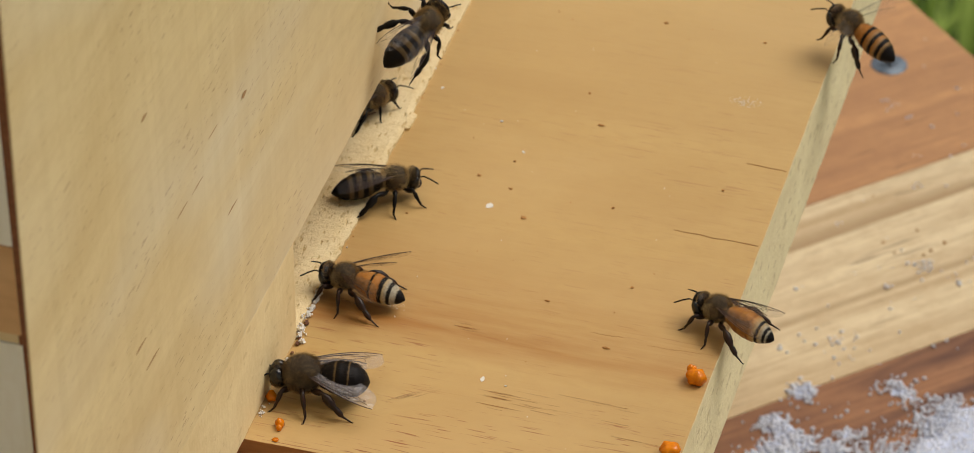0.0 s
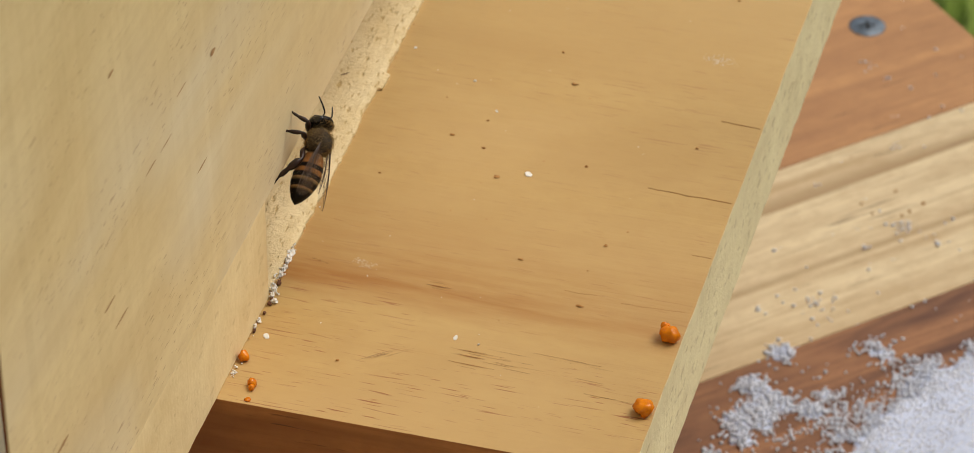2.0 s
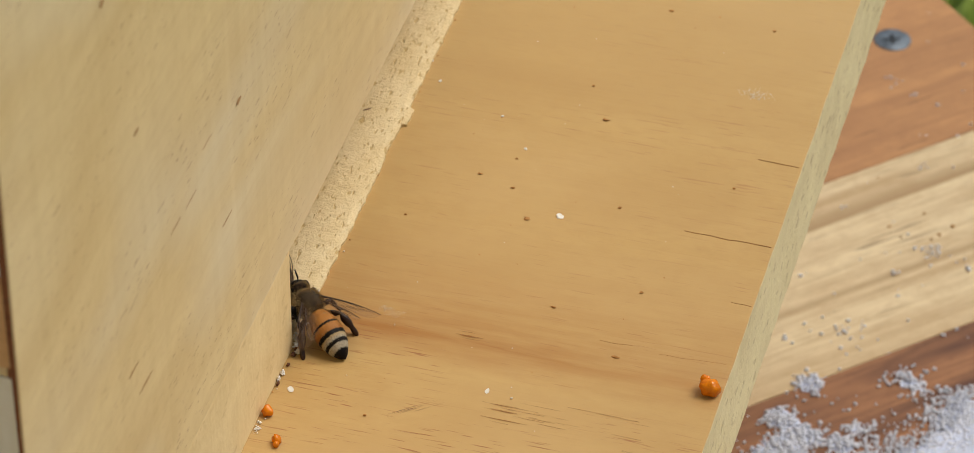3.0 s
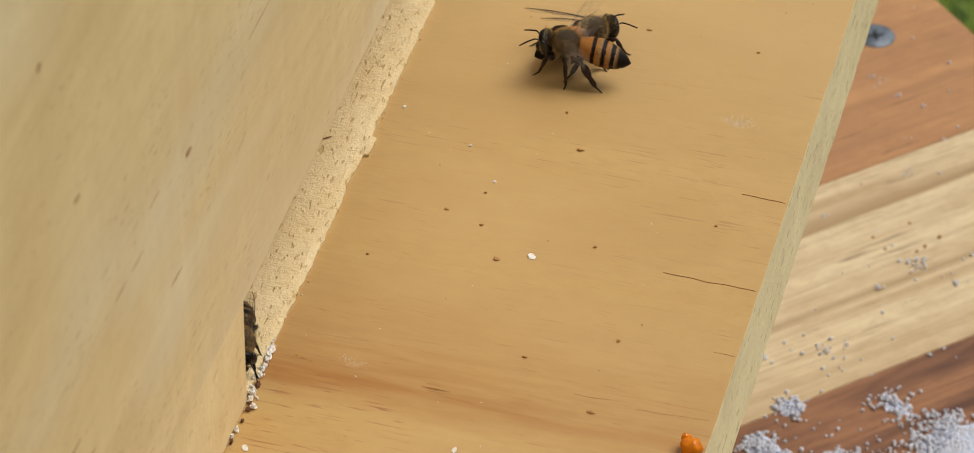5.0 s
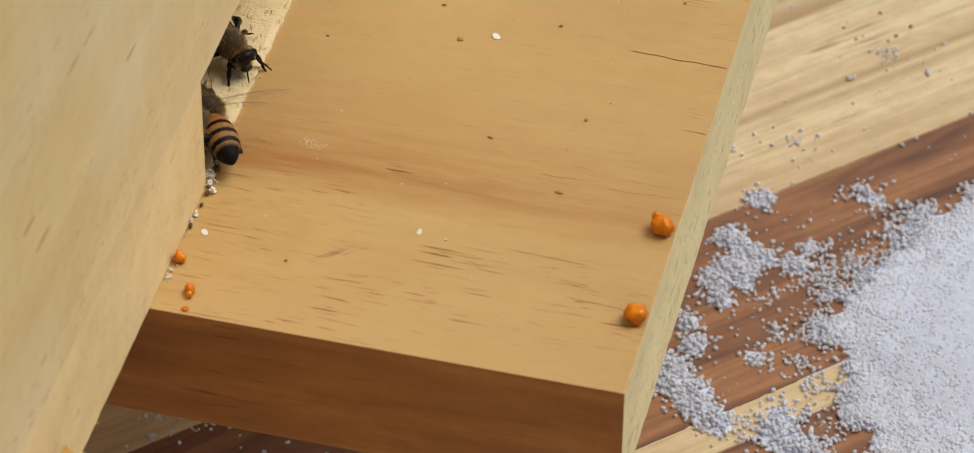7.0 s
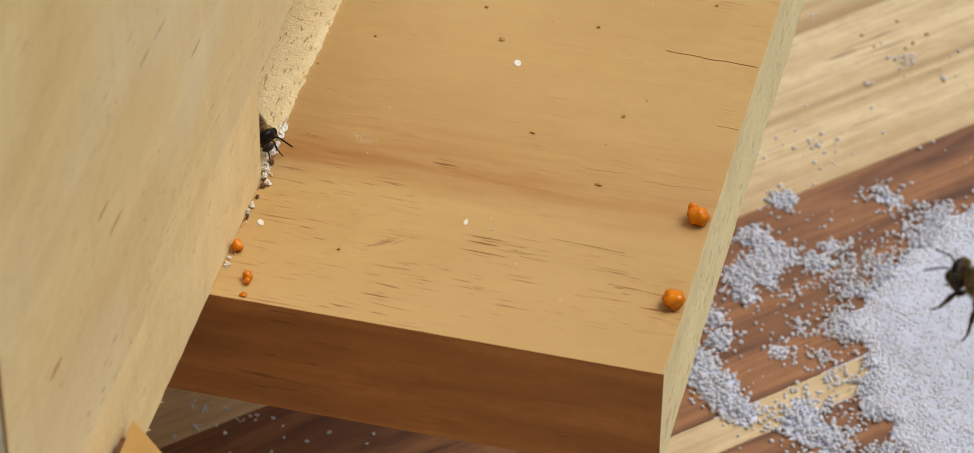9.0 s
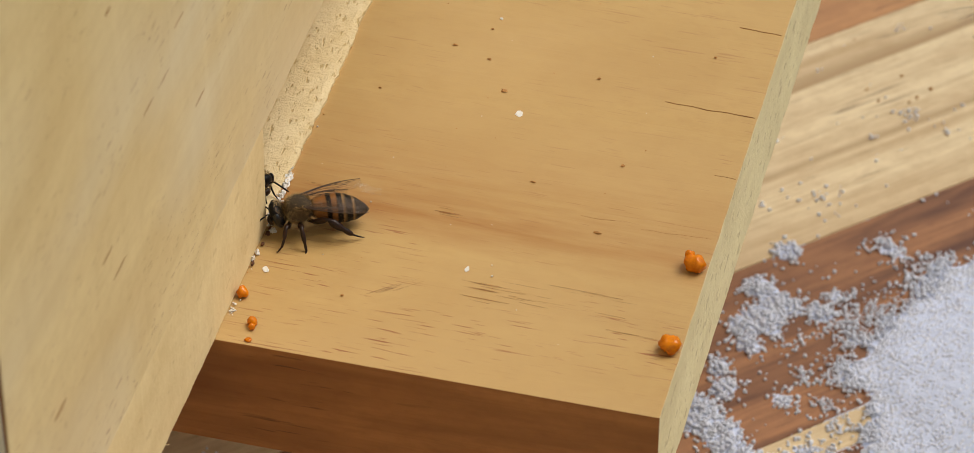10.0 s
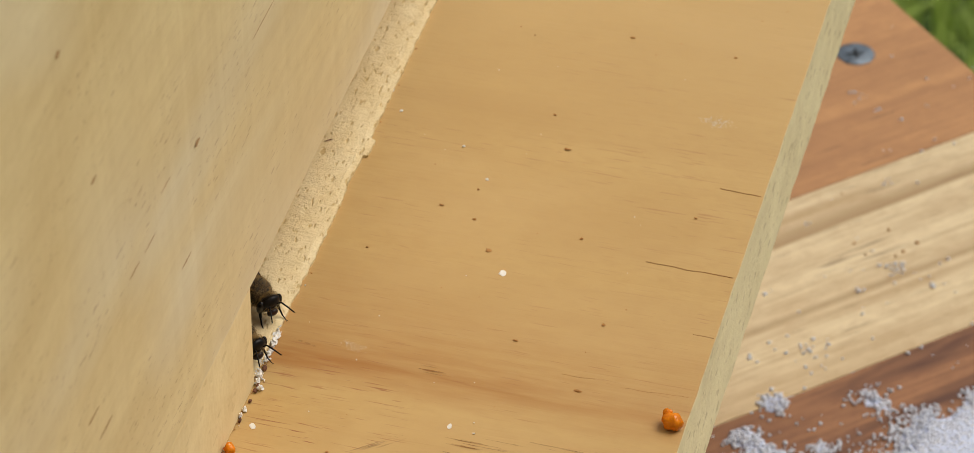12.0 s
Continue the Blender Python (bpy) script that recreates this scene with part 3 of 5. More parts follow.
# a white crust on the lip's edge and single brown crumbs below it
for n, (x, y, a, b) in enumerate(((-0.01, 3.58, 0.06, 0.13), (0.0, 3.42, 0.06, 0.10), (0.0, 3.18, 0.045, 0.09), (0.0, 3.03, 0.035, 0.06), (0.01, 2.66, 0.045, 0.07), (0.03, 2.50, 0.045, 0.06), (0.11, 2.38, 0.05, 0.045), (0.03, 1.87, 0.035, 0.05), (0.02, 1.72, 0.03, 0.04))):
    bm = lump((a * 0.8, b * 0.85, 0.04), n + 31, 1.1, 3)
    bmesh.ops.translate(bm, verts=bm.verts, vec=(x * CM, y * CM, 0.035 * CM))
    tagged(part("sugar_crumb", finish(bm, "sugar_crumb", SUGAR_CRUMB)), "white lump of damp sugar stuck in the seam", "sugar lump", "sugar lumps in the seam")
for n, (x, y, a, b) in enumerate(((0.03, 2.83, 0.045, 0.075), (0.06, 2.42, 0.04, 0.06), (0.05, 2.31, 0.045, 0.05), (0.05, 2.07, 0.035, 0.05), (0.04, 1.63, 0.025, 0.06))):
    bm = lump((a * 0.75, b * 0.8, 0.025), n + 51, 0.8, 2)
    bmesh.ops.translate(bm, verts=bm.verts, vec=(x * CM, y * CM, 0.03 * CM))
    tagged(part("debris_crumb", finish(bm, "debris_crumb", DARK_BROWN, True)), "dark brown debris crumb caught in the seam", "debris", "debris in the seam")

# spilled sugar on the table: a heap that thins out into clumps and single grains
HEAP = (10.9, 13.7)


def heap_radius(x, y):
    """Distance from the heap's middle, 1 at its ragged border."""
    dx, dy = x - HEAP[0], y - HEAP[1]
    r = math.hypot(dx, dy) / (4.35 + 0.75 * noise.noise(Vector((dx * 0.45, dy * 0.45, 2))))
    return r + (0.16 * noise.noise(Vector((x * 0.9, y * 0.9, 5))) + 0.10 * noise.noise(Vector((x * 2.2, y * 2.2, 1)))) * min(r, 1.0) ** 3


def heap_height(r):
    return 0.55 * (1 - (r / 0.86) ** 2) ** 1.6 if r < 0.82 else -0.06


CLUMPS = ((5.05, 15.2, 0.17, 80), (5.6, 14.85, 0.20, 95), (5.3, 14.5, 0.20, 110), (5.0, 14.1, 0.16, 65), (5.45, 14.2, 0.14, 45), (6.3, 14.8, 0.15, 60), (6.45, 15.3, 0.10, 22), (5.4, 16.3, 0.15, 55), (5.2, 13.6, 0.17, 50), (5.9, 13.9, 0.16, 16), (6.3, 13.1, 0.13, 20), (4.8, 12.9, 0.14, 50), (5.0, 12.4, 0.15, 55), (4.75, 11.8, 0.18, 85), (4.85, 11.35, 0.20, 95), (5.25, 11.3, 0.20, 90), (5.75, 10.7, 0.20, 80), (5.35, 10.95, 0.18, 70), (6.1, 12.4, 0.16, 34), (6.7, 11.2, 0.2, 30), (6.75, 10.75, 0.28, 110), (7.2, 10.4, 0.3, 130), (7.05, 16.9, 0.2, 42), (7.4, 16.7, 0.16, 22))


def thin_cover(x, y, r):
    """Share of the table that grains cover round the heap, from 1 at its border to 0."""
    return min(1.0, max(0.0, (1.08 - r) / 0.30)) ** 1.6 * min(1.0, max(0.04, 0.62 + 1.9 * noise.noise(Vector((x * 1.7, y * 1.7, 7)))))


def sugar_depth(x, y):
    """Height of the packed fine sugar over the table: the heap, its thin border and the clumps."""
    r = heap_radius(x, y)
    deep = max(heap_height(r), 0.03 * (thin_cover(x, y, r) - 0.42) if r < 1.08 else -0.06)
    packed = sum(number / spread ** 2 * math.exp(-((x - cx) ** 2 + (y - cy) ** 2) / (2 * spread ** 2)) for cx, cy, spread, number in CLUMPS if abs(x - cx) + abs(y - cy) < 4 * spread)
    grain = 0.4 * noise.noise(Vector((x * 9, y * 9, 3))) + 0.4 * noise.noise(Vector((x * 4, y * 4, 8)))
    return max(deep, -0.06, 0.035 * min(1.0, packed / 1500 - 0.6 + grain))


spots = []
while len(spots) < 19000:
    x, y = rng.uniform(4.6, 13.5), rng.uniform(8.0, 19.5)
    r = heap_radius(x, y)
    s = rng.uniform(0.038, 0.08)
    if r < 0.30 or (x > 11.6 and rng.random() < 0.7) or (r < 0.76 and rng.random() > 0.25 + 0.9 * (r - 0.3)):
        continue
    if r < 0.80:
        spots.append((x, y, TABLE_Z + max(s * 0.3, heap_height(r) + rng.uniform(-0.026, -0.004) - 0.018 * (0.8 - r) / 0.4), s))
    elif rng.random() < thin_cover(x, y, r):
        spots.append((x, y, TABLE_Z + s * 0.3 + rng.uniform(0, 0.065) * max(0.0, 1.05 - r) / 0.25, s))
grains("sugar_crust", spots, "loose white sugar grains covering the heap", "sugar", SUGAR)
bm = bmesh.new()
bmesh.ops.create_grid(bm, x_segments=240, y_segments=200, size=1)
for v in bm.verts:
    x, y = 10.2 + v.co.x * 5.8, 13.7 + v.co.y * 5
    h = sugar_depth(x, y)
    v.co = Vector((x, y, TABLE_Z + (h * 0.97 + min(1.0, h * 8) * 0.012 * (noise.noise(Vector((x * 4, y * 4, 0))) + noise.noise(Vector((x * 11, y * 11, 0)))) if h > 0 else h))) * CM
tagged(part("sugar_heap", finish(bm, "sugar_heap", SUGAR_BED, True)), "heap of white sugar spilled on the wooden table", "sugar heap", kind="stuff")
spots = []
for cx, cy, spread, number in CLUMPS:
    for n in range(round(number * 1.55)):
        s = rng.uniform(0.045, 0.095)
        x, y = rng.normal(cx, spread), rng.normal(cy, spread)
        near = math.exp(-((x - cx) ** 2 + (y - cy) ** 2) / (2 * spread ** 2))
        spots.append((x, y, TABLE_Z + s * 0.28 + (rng.uniform(0, 0.09) * near if number > 40 else 0), s))
for n in range(260):
    x, y = rng.uniform(4.4, 8.5), rng.normal(13.9, 2.0)
    s = rng.uniform(0.03, 0.085)
    spots.append((x, y, TABLE_Z + s * 0.28, s))
for n in range(46):
    x, y = rng.uniform(4.6, 9), rng.uniform(16.5, 29)
    s = rng.uniform(0.03, 0.07)
    spots.append((x, y, TABLE_Z + s * 0.28, s))
# small groups on the pale plank, near the screw and below the board
for cx, cy, spread, number in ((6.82, 20.85, 0.12, 26), (6.3, 20.0, 0.05, 6), (7.6, 20.6, 0.09, 8), (5.72, 17.95, 0.16, 14), (6.0, 18.2, 0.05, 4), (5.2, 26.2, 0.12, 5), (5.6, 25.8, 0.05, 4), (6.2, 23.5, 0.06, 5), (4.9, 21.7, 0.04, 3), (-3.1, 8.5, 0.05, 5), (-3.35, 8.5, 0.06, 4), (-2.45, 8.4, 0.04, 4), (-2.25, 8.47, 0.06, 6), (-2.75, 8.2, 0.05, 5), (-3.05, 8.05, 0.05, 6), (-1.5, 8.2, 0.2, 3)):
    for n in range(number):
        s = rng.uniform(0.035, 0.07)
        spots.append((rng.normal(cx, spread), rng.normal(cy, spread), TABLE_Z + s * 0.28 + (rng.uniform(0, 0.04) if number > 5 else 0), s))
for x, y in ((-2.76, 8.58), (-1.92, 8.56), (-0.90, 8.45), (-1.22, 8.17), (-0.16, 8.62), (-0.22, 8.36), (-2.39, 7.56), (-2.6, 8.0), (-3.4, 7.7)):
    for n in range(2):
        spots.append((x + rng.normal(0, 0.01), y + rng.normal(0, 0.01), TABLE_Z + 0.025, 0.065))
grains("spilled_sugar", spots, "spilled white sugar clumped and scattered on the table", "sugar", SUGAR)
spots = [(x + rng.normal(0, 0.02), y + rng.normal(0, 0.02), TABLE_Z + 0.015, rng.uniform(0.04, 0.075)) for x, y in ((5.4, 22.9), (7.1, 21.7), (6.8, 21.2), (5.9, 21.4), (6.2, 21.1), (6.5, 22.0), (6.9, 21.4))]
grains("table_dirt", spots, "dark specks of dirt on the table", "crumbs", SPECK)


spots = [(rng.uniform(0.4, 6.0), rng.uniform(0.4, 15), 0.012, rng.uniform(0.010, 0.024)) for n in range(26)]
grains("board_specks", spots, "tiny brown specks of dust on the board", "crumbs", SPECK)
spots = [(rng.uniform(0.3, 5.0), rng.uniform(1.0, 12), 0.012, rng.uniform(0.010, 0.022)) for n in range(22)]
grains("pale_specks", spots, "tiny pale specks of sugar dust on the board", "crumbs", SUGAR_CRUMB)
spots = [(rng.normal(5.15, 0.13), rng.normal(10.4, 0.06), 0.004, rng.uniform(0.008, 0.017)) for n in range(130)]
spots += [(rng.normal(x, 0.06), rng.normal(y, 0.035), 0.004, rng.uniform(0.006, 0.013)) for x, y in ((1.2, 3.62), (1.05, 3.7)) for n in range(40)]
grains("white_dust", spots, "faint white sugar dust on the board", "crumbs", SUGAR_CRUMB)


for a, b, w, m in (*(((1.73 + d, 1.41 + e), (2.30 + d, 1.90 + e), 0.013, STAIN) for d, e in ((0, 0), (0.08, 0.03), (0.02, -0.05), (0.16, 0.0))), ((2.22, 3.50), (2.52, 3.48), 0.014, RESIN), ((2.20, 3.42), (2.62, 3.41), 0.016, RESIN), ((2.30, 3.36), (2.58, 3.35), 0.010, RESIN), ((0.25, 3.6), (0.62, 3.5), 0.02, STAIN)):
    mark(((*a, 0.010), (*b, 0.010)), w, m, landing, 2, "faint brown stain in the pine")
# a bundle of long russet pores near the outer front corner
for n in range(22):
    x, y, length = rng.uniform(2.9, 5.2), rng.normal(2.0, 0.22), rng.uniform(0.25, 0.95)
    mark(((x, y, 0.008), (min(x + length, 6.1), y - 0.02, 0.008)), rng.uniform(0.004, 0.010), RESIN, landing, 2, "long russet pore in the pine")
for x, y, long, w in ((-0.61, 8.21, 0.06, 0.018), (-1.05, 8.91, 0.03, 0.02)):
    mark(((x - long, y, 0.09), (x + long, y + 0.1, 0.09)), w, CRACK, hive, 2, "small dark chip in the torn edge")
for y, z, long, w in ((0.56, 5.82, 0.10, 0.045), (-4.04, 10.48, 0.07, 0.05), (-0.74, 6.07, 0.18, 0.012), (-1.43, 5.65, 0.22, 0.012), (-2.04, 5.67, 0.2, 0.018), (-0.1, 4.33, 0.2, 0.018), (-3.8, 4.69, 0.2, 0.025), (-3.21, 8.01, 0.1, 0.035), (-5.73, 3.84, 0.22, 0.035), (-3.42, 4.17, 0.25, 0.025), (3.5, 5.8, 0.5, 0.010)):
    mark(((0.007, y - long, z), (0.007, y + long, z)), w, WALL_MARK, front_wall, 0, "short brown pore in the pine")


# ---- bees ----
MM = 0.001
CHITIN = plain("black_chitin", (0.006, 0.005, 0.0045), (0.010, 0.008, 0.007), 0.36, 2500, spec=0.14)
EYE_BLACK = plain("compound_eye", (0.006, 0.005, 0.005), (0.010, 0.008, 0.008), 0.2, 6000, spec=0.5)
PALE_BAND = plain("pale_hair_band", (0.42, 0.34, 0.21), (0.22, 0.16, 0.09), 0.8, 3000)
DUN = plain("dun_hair", (0.62, 0.42, 0.17), (0.22, 0.14, 0.055), 0.9, 1800)
DARK_DUN = plain("dark_dun_hair", (0.06, 0.038, 0.017), (0.02, 0.014, 0.007), 0.9, 3000)
OLIVE = plain("olive_brown_hair", (0.34, 0.215, 0.075), (0.12, 0.075, 0.028), 0.9, 1800)
BROWN_LEG = plain("brown_chitin", (0.034, 0.012, 0.005), (0.010, 0.006, 0.004), 0.36, 1500, spec=0.3)


def membrane(name, clear, tint):
    m, tree, b = shader(name, 0.18, spec=0.9)
    b.inputs["Base Color"].default_value = (*tint, 1)
    ripple = noisy(tree, coords(tree, (1, 1, 1)), 900, 2)
    relief(tree, b, ripple, 0.0004)
    clear_node = tree.nodes.new("ShaderNodeBsdfTransparent")
    mix = tree.nodes.new("ShaderNodeMixShader")
    mix.inputs[0].default_value = clear
    tree.links.new(b.outputs[0], mix.inputs[1])
    tree.links.new(clear_node.outputs[0], mix.inputs[2])
    tree.links.new(mix.outputs[0], tree.nodes["Material Output"].inputs["Surface"])
    return m


WING = membrane("wing_membrane", 0.80, (0.20, 0.12, 0.07))
# dark bees' wings: the sky's pale sheen is put into the tint
WING_SHEEN = membrane("sheen_wing_membrane", 0.94, (0.40, 0.39, 0.42))
WING_DRONE = membrane("drone_wing_membrane", 0.72, (0.40, 0.37, 0.37))
WING_AIR = membrane("beating_wing", 0.93, (0.30, 0.26, 0.22))
VEIN = plain("wing_vein", (0.055, 0.026, 0.015), rough=0.4)
VEIN_AIR = membrane("beating_wing_vein", 0.85, (0.2, 0.15, 0.1))


def tube(bm, pts, radii, sides=7, slot=0):
    rings = []
    for i, p in enumerate(pts):
        a = pts[max(i - 1, 0)]
        b = pts[min(i + 1, len(pts) - 1)]
        d = (Vector(b) - Vector(a)).normalized()
        u = d.orthogonal().normalized()
        w = d.cross(u)
        rings.append([bm.verts.new((Vector(p) + radii[i] * (math.cos(math.tau * k / sides) * u + math.sin(math.tau * k / sides) * w)) * MM) for k in range(sides)])
    for a, b in zip(rings, rings[1:]):
        best = min(range(sides), key=lambda s: sum((a[k].co - b[(k + s) % sides].co).length for k in range(sides)))
        for k in range(sides):
            f = bm.faces.new((a[k], a[(k + 1) % sides], b[(k + 1 + best) % sides], b[(k + best) % sides]))
            f.material_index = slot
    for ring in (rings[0], rings[-1]):
        bm.faces.new(ring).material_index = slot


def egg(size, at, turn=(0, 0, 0), rough=0.0, seed=0, segs=20):
    bm = bmesh.new()
    bmesh.ops.create_uvsphere(bm, u_segments=segs, v_segments=max(8, segs // 2 + 2), radius=1)
    m = Euler([radians(a) for a in turn]).to_matrix()
    for v in bm.verts:
        p = v.co * (1 + rough * noise.noise(v.co * 2.4 + Vector((seed, 0, 0))))
        v.co = (m @ Vector((p.x * size[0], p.y * size[1], p.z * size[2])) + Vector(at)) * MM
    return bm


def fur(centre, size, number, length, seed, back=0.35, bald=False):
    """Fine hairs that stand off an egg-shaped body."""
    r = np.random.default_rng(seed)
    bm = bmesh.new()
    for n in range(number):
        d = Vector(r.normal(size=3)).normalized()
        if bald and d.z > 0.58 and abs(d.x) < 0.66 and abs(d.y) < 0.62 and r.random() < 0.6:
            continue
        p = Vector((d.x * size[0], d.y * size[1], d.z * size[2])) * 0.97 + Vector(centre)
        out = (d + Vector((-back, 0, 0)) + Vector(r.normal(0, 0.3, 3))).normalized() * length * r.uniform(0.6, 1.25)
        w = d.orthogonal().normalized() * 0.016
        bm.faces.new([bm.verts.new(q * MM) for q in (p - w, p + w, p + out)])
    return bm


def banded(name, stops, rough=0.38):
    """Abdomen colours from front to tail, in millimetres behind the waist, with hairy uneven borders."""
    m, tree, b = shader(name, rough, spec=0.09)
    tc = tree.nodes.new("ShaderNodeTexCoord")
    sep = tree.nodes.new("ShaderNodeSeparateXYZ")
    tree.links.new(tc.outputs["Object"], sep.inputs[0])
    sway = noisy(tree, coords(tree, (0.35, 1.0, 1.0)), 4200, 2)
    add = tree.nodes.new("ShaderNodeMath")
    add.operation = "MULTIPLY_ADD"
    tree.links.new(sway, add.inputs[0])
    add.inputs[1].default_value = 0.00035
    tree.links.new(sep.outputs[0], add.inputs[2])
    span = tree.nodes.new("ShaderNodeMapRange")
    span.inputs[1].default_value, span.inputs[2].default_value = -0.0001, -0.0080
    tree.links.new(add.outputs[0], span.inputs[0])
    hair = noisy(tree, coords(tree, (0.12, 1.0, 1.0), 0, (2, 2, 2)), 7000, 2)
    col = ramp(tree, span.outputs[0], [(x / 8, c) for x, c in stops])
    col = mixed(tree, ramp(tree, hair, ((0.40, grey(0.0)), (0.75, grey(0.5)))), col, (0.012, 0.008, 0.005))
    tree.links.new(col, b.inputs["Base Color"])
    relief(tree, b, hair, 0.00008)
    return m


A1, A2, BK, PL, DU = (0.48, 0.205, 0.05), (0.40, 0.165, 0.04), (0.007, 0.0055, 0.005), (0.46, 0.33, 0.16), (0.12, 0.075, 0.03)
DIM, TAWNY = (0.14, 0.10, 0.052), (0.34, 0.19, 0.075)
GREY, B1 = (0.42, 0.37, 0.27), (0.29, 0.12, 0.034)
SKIN = {
    "worker": banded("amber_banded_abdomen", ((0.0, DU), (0.4, A1), (2.5, A1), (2.65, BK), (2.9, BK), (3.05, A1), (4.0, A2), (4.2, BK), (4.65, BK), (4.8, PL), (5.3, GREY), (5.5, BK), (5.85, BK), (6.0, GREY), (6.55, GREY), (6.75, BK), (8.0, BK))),
    "dark": banded("dark_banded_abdomen", ((0.0, DU), (0.7, BK), (1.5, BK), (1.75, DIM), (2.25, DU), (2.5, BK), (3.1, BK), (3.3, DIM), (3.85, DU), (4.1, BK), (4.55, BK), (4.75, DIM), (5.2, DU), (5.4, BK), (8.0, BK))),
    "brown": banded("brown_banded_abdomen", ((0.0, DU), (0.4, B1), (1.8, B1), (2.0, BK), (2.5, BK), (2.65, B1), (3.2, B1), (3.4, BK), (4.0, BK), (4.15, TAWNY), (4.45, DU), (4.65, BK), (5.35, BK), (5.5, TAWNY), (5.75, DU), (5.95, BK), (8.0, BK))),
    "drone": banded("drone_abdomen", ((0.0, DU), (0.8, BK), (2.2, BK), (2.45, DU), (2.6, BK), (4.0, BK), (4.2, DU), (4.35, BK), (8.0, BK))),
}
SKIN["amber"] = banded("amber_abdomen", ((0.0, DU), (0.4, A1), (2.2, A2), (2.35, B1), (2.6, A1), (4.0, A2), (4.15, B1), (4.3, B1), (4.5, A1), (5.3, PL), (5.5, BK), (5.75, BK), (5.9, PL), (6.3, GREY), (6.45, BK), (6.7, BK), (6.85, GREY), (7.1, BK), (8.0, BK)))
SKIN["air"], SKIN["guard"] = SKIN["worker"], SKIN["dark"]
SKIN["brown_air"] = banded("tawny_banded_abdomen", ((0.0, DU), (0.4, A2), (1.9, A2), (2.1, BK), (2.5, BK), (2.65, A2), (3.4, TAWNY), (3.6, BK), (4.05, BK), (4.2, A2), (4.75, TAWNY), (4.95, BK), (5.4, BK), (5.55, TAWNY), (5.9, DU), (6.1, BK), (8.0, BK)))


def abdomen_mesh(kind):
    """A tapering body of overlapping rings, blunter for a drone."""
    bm = bmesh.new()
    x0, length, wide, sink, peak, blunt = (-0.5, 6.5, 2.4, 0.6, 0.5, 3.0) if kind == "drone" else (-0.2, 7.8, 2.15, 1.25, 0.42, 2.2)
    steps, sides, rings = 24, 22, []
    for i in range(steps + 1):
        f = i / steps
        body = 0.55 + 0.45 * math.sin(math.pi / 2 * f / peak) if f < peak else max(0.0, 1 - ((f - peak) / (1.002 - peak)) ** blunt) ** 0.8
        r = max(0.05, wide * body) * (1.0 - 0.045 * (i % 4 == 0))
        zz = 3.35 - sink * f ** 1.3
        rings.append([bm.verts.new(Vector((x0 - length * f, r * math.cos(math.tau * k / sides), zz + 0.92 * r * math.sin(math.tau * k / sides))) * MM) for k in range(sides)])
    for i in range(steps):
        for k in range(sides):
            bm.faces.new((rings[i][k], rings[i][(k + 1) % sides], rings[i + 1][(k + 1) % sides], rings[i + 1][k]))
    bm.faces.new(rings[0])
    bm.faces.new(rings[-1])
    return finish(bm, "abdomen", SKIN[kind], True)


def hind_fuzz(kind):
    """Short hairs that lie back along the rings of the abdomen."""
    r = np.random.default_rng(12)
    bm = bmesh.new()
    for n in range(420 if kind in ("worker", "air", "amber") else 160):
        f, a = r.uniform(0.03, 0.86), r.uniform(-0.5, math.pi + 0.5)
        body = 0.55 + 0.45 * math.sin(math.pi / 2 * f / 0.42) if f < 0.42 else max(0.0, 1 - ((f - 0.42) / 0.582) ** 2.2) ** 0.8
        w = (2.5 if kind == "drone" else 2.15) * body * 0.97
        d = Vector((0, math.cos(a), math.sin(a)))
        p = Vector((-0.2 - 7.6 * f, w * d.y, 3.35 - (0.5 if kind == "drone" else 1.25) * f ** 1.3 + 0.92 * w * d.z))
        out = (d * 0.55 + Vector((-1, 0, 0))).normalized() * r.uniform(0.2, 0.42)
        s = Vector((0, -d.z, d.y)) * 0.018
        bm.faces.new([bm.verts.new(q * MM) for q in (p - s, p + s, p + out)])
    return finish(bm, "abdomen_fuzz", PALE_BAND if kind not in ("dark", "guard", "drone") else CHITIN if kind == "drone" else DARK_DUN)


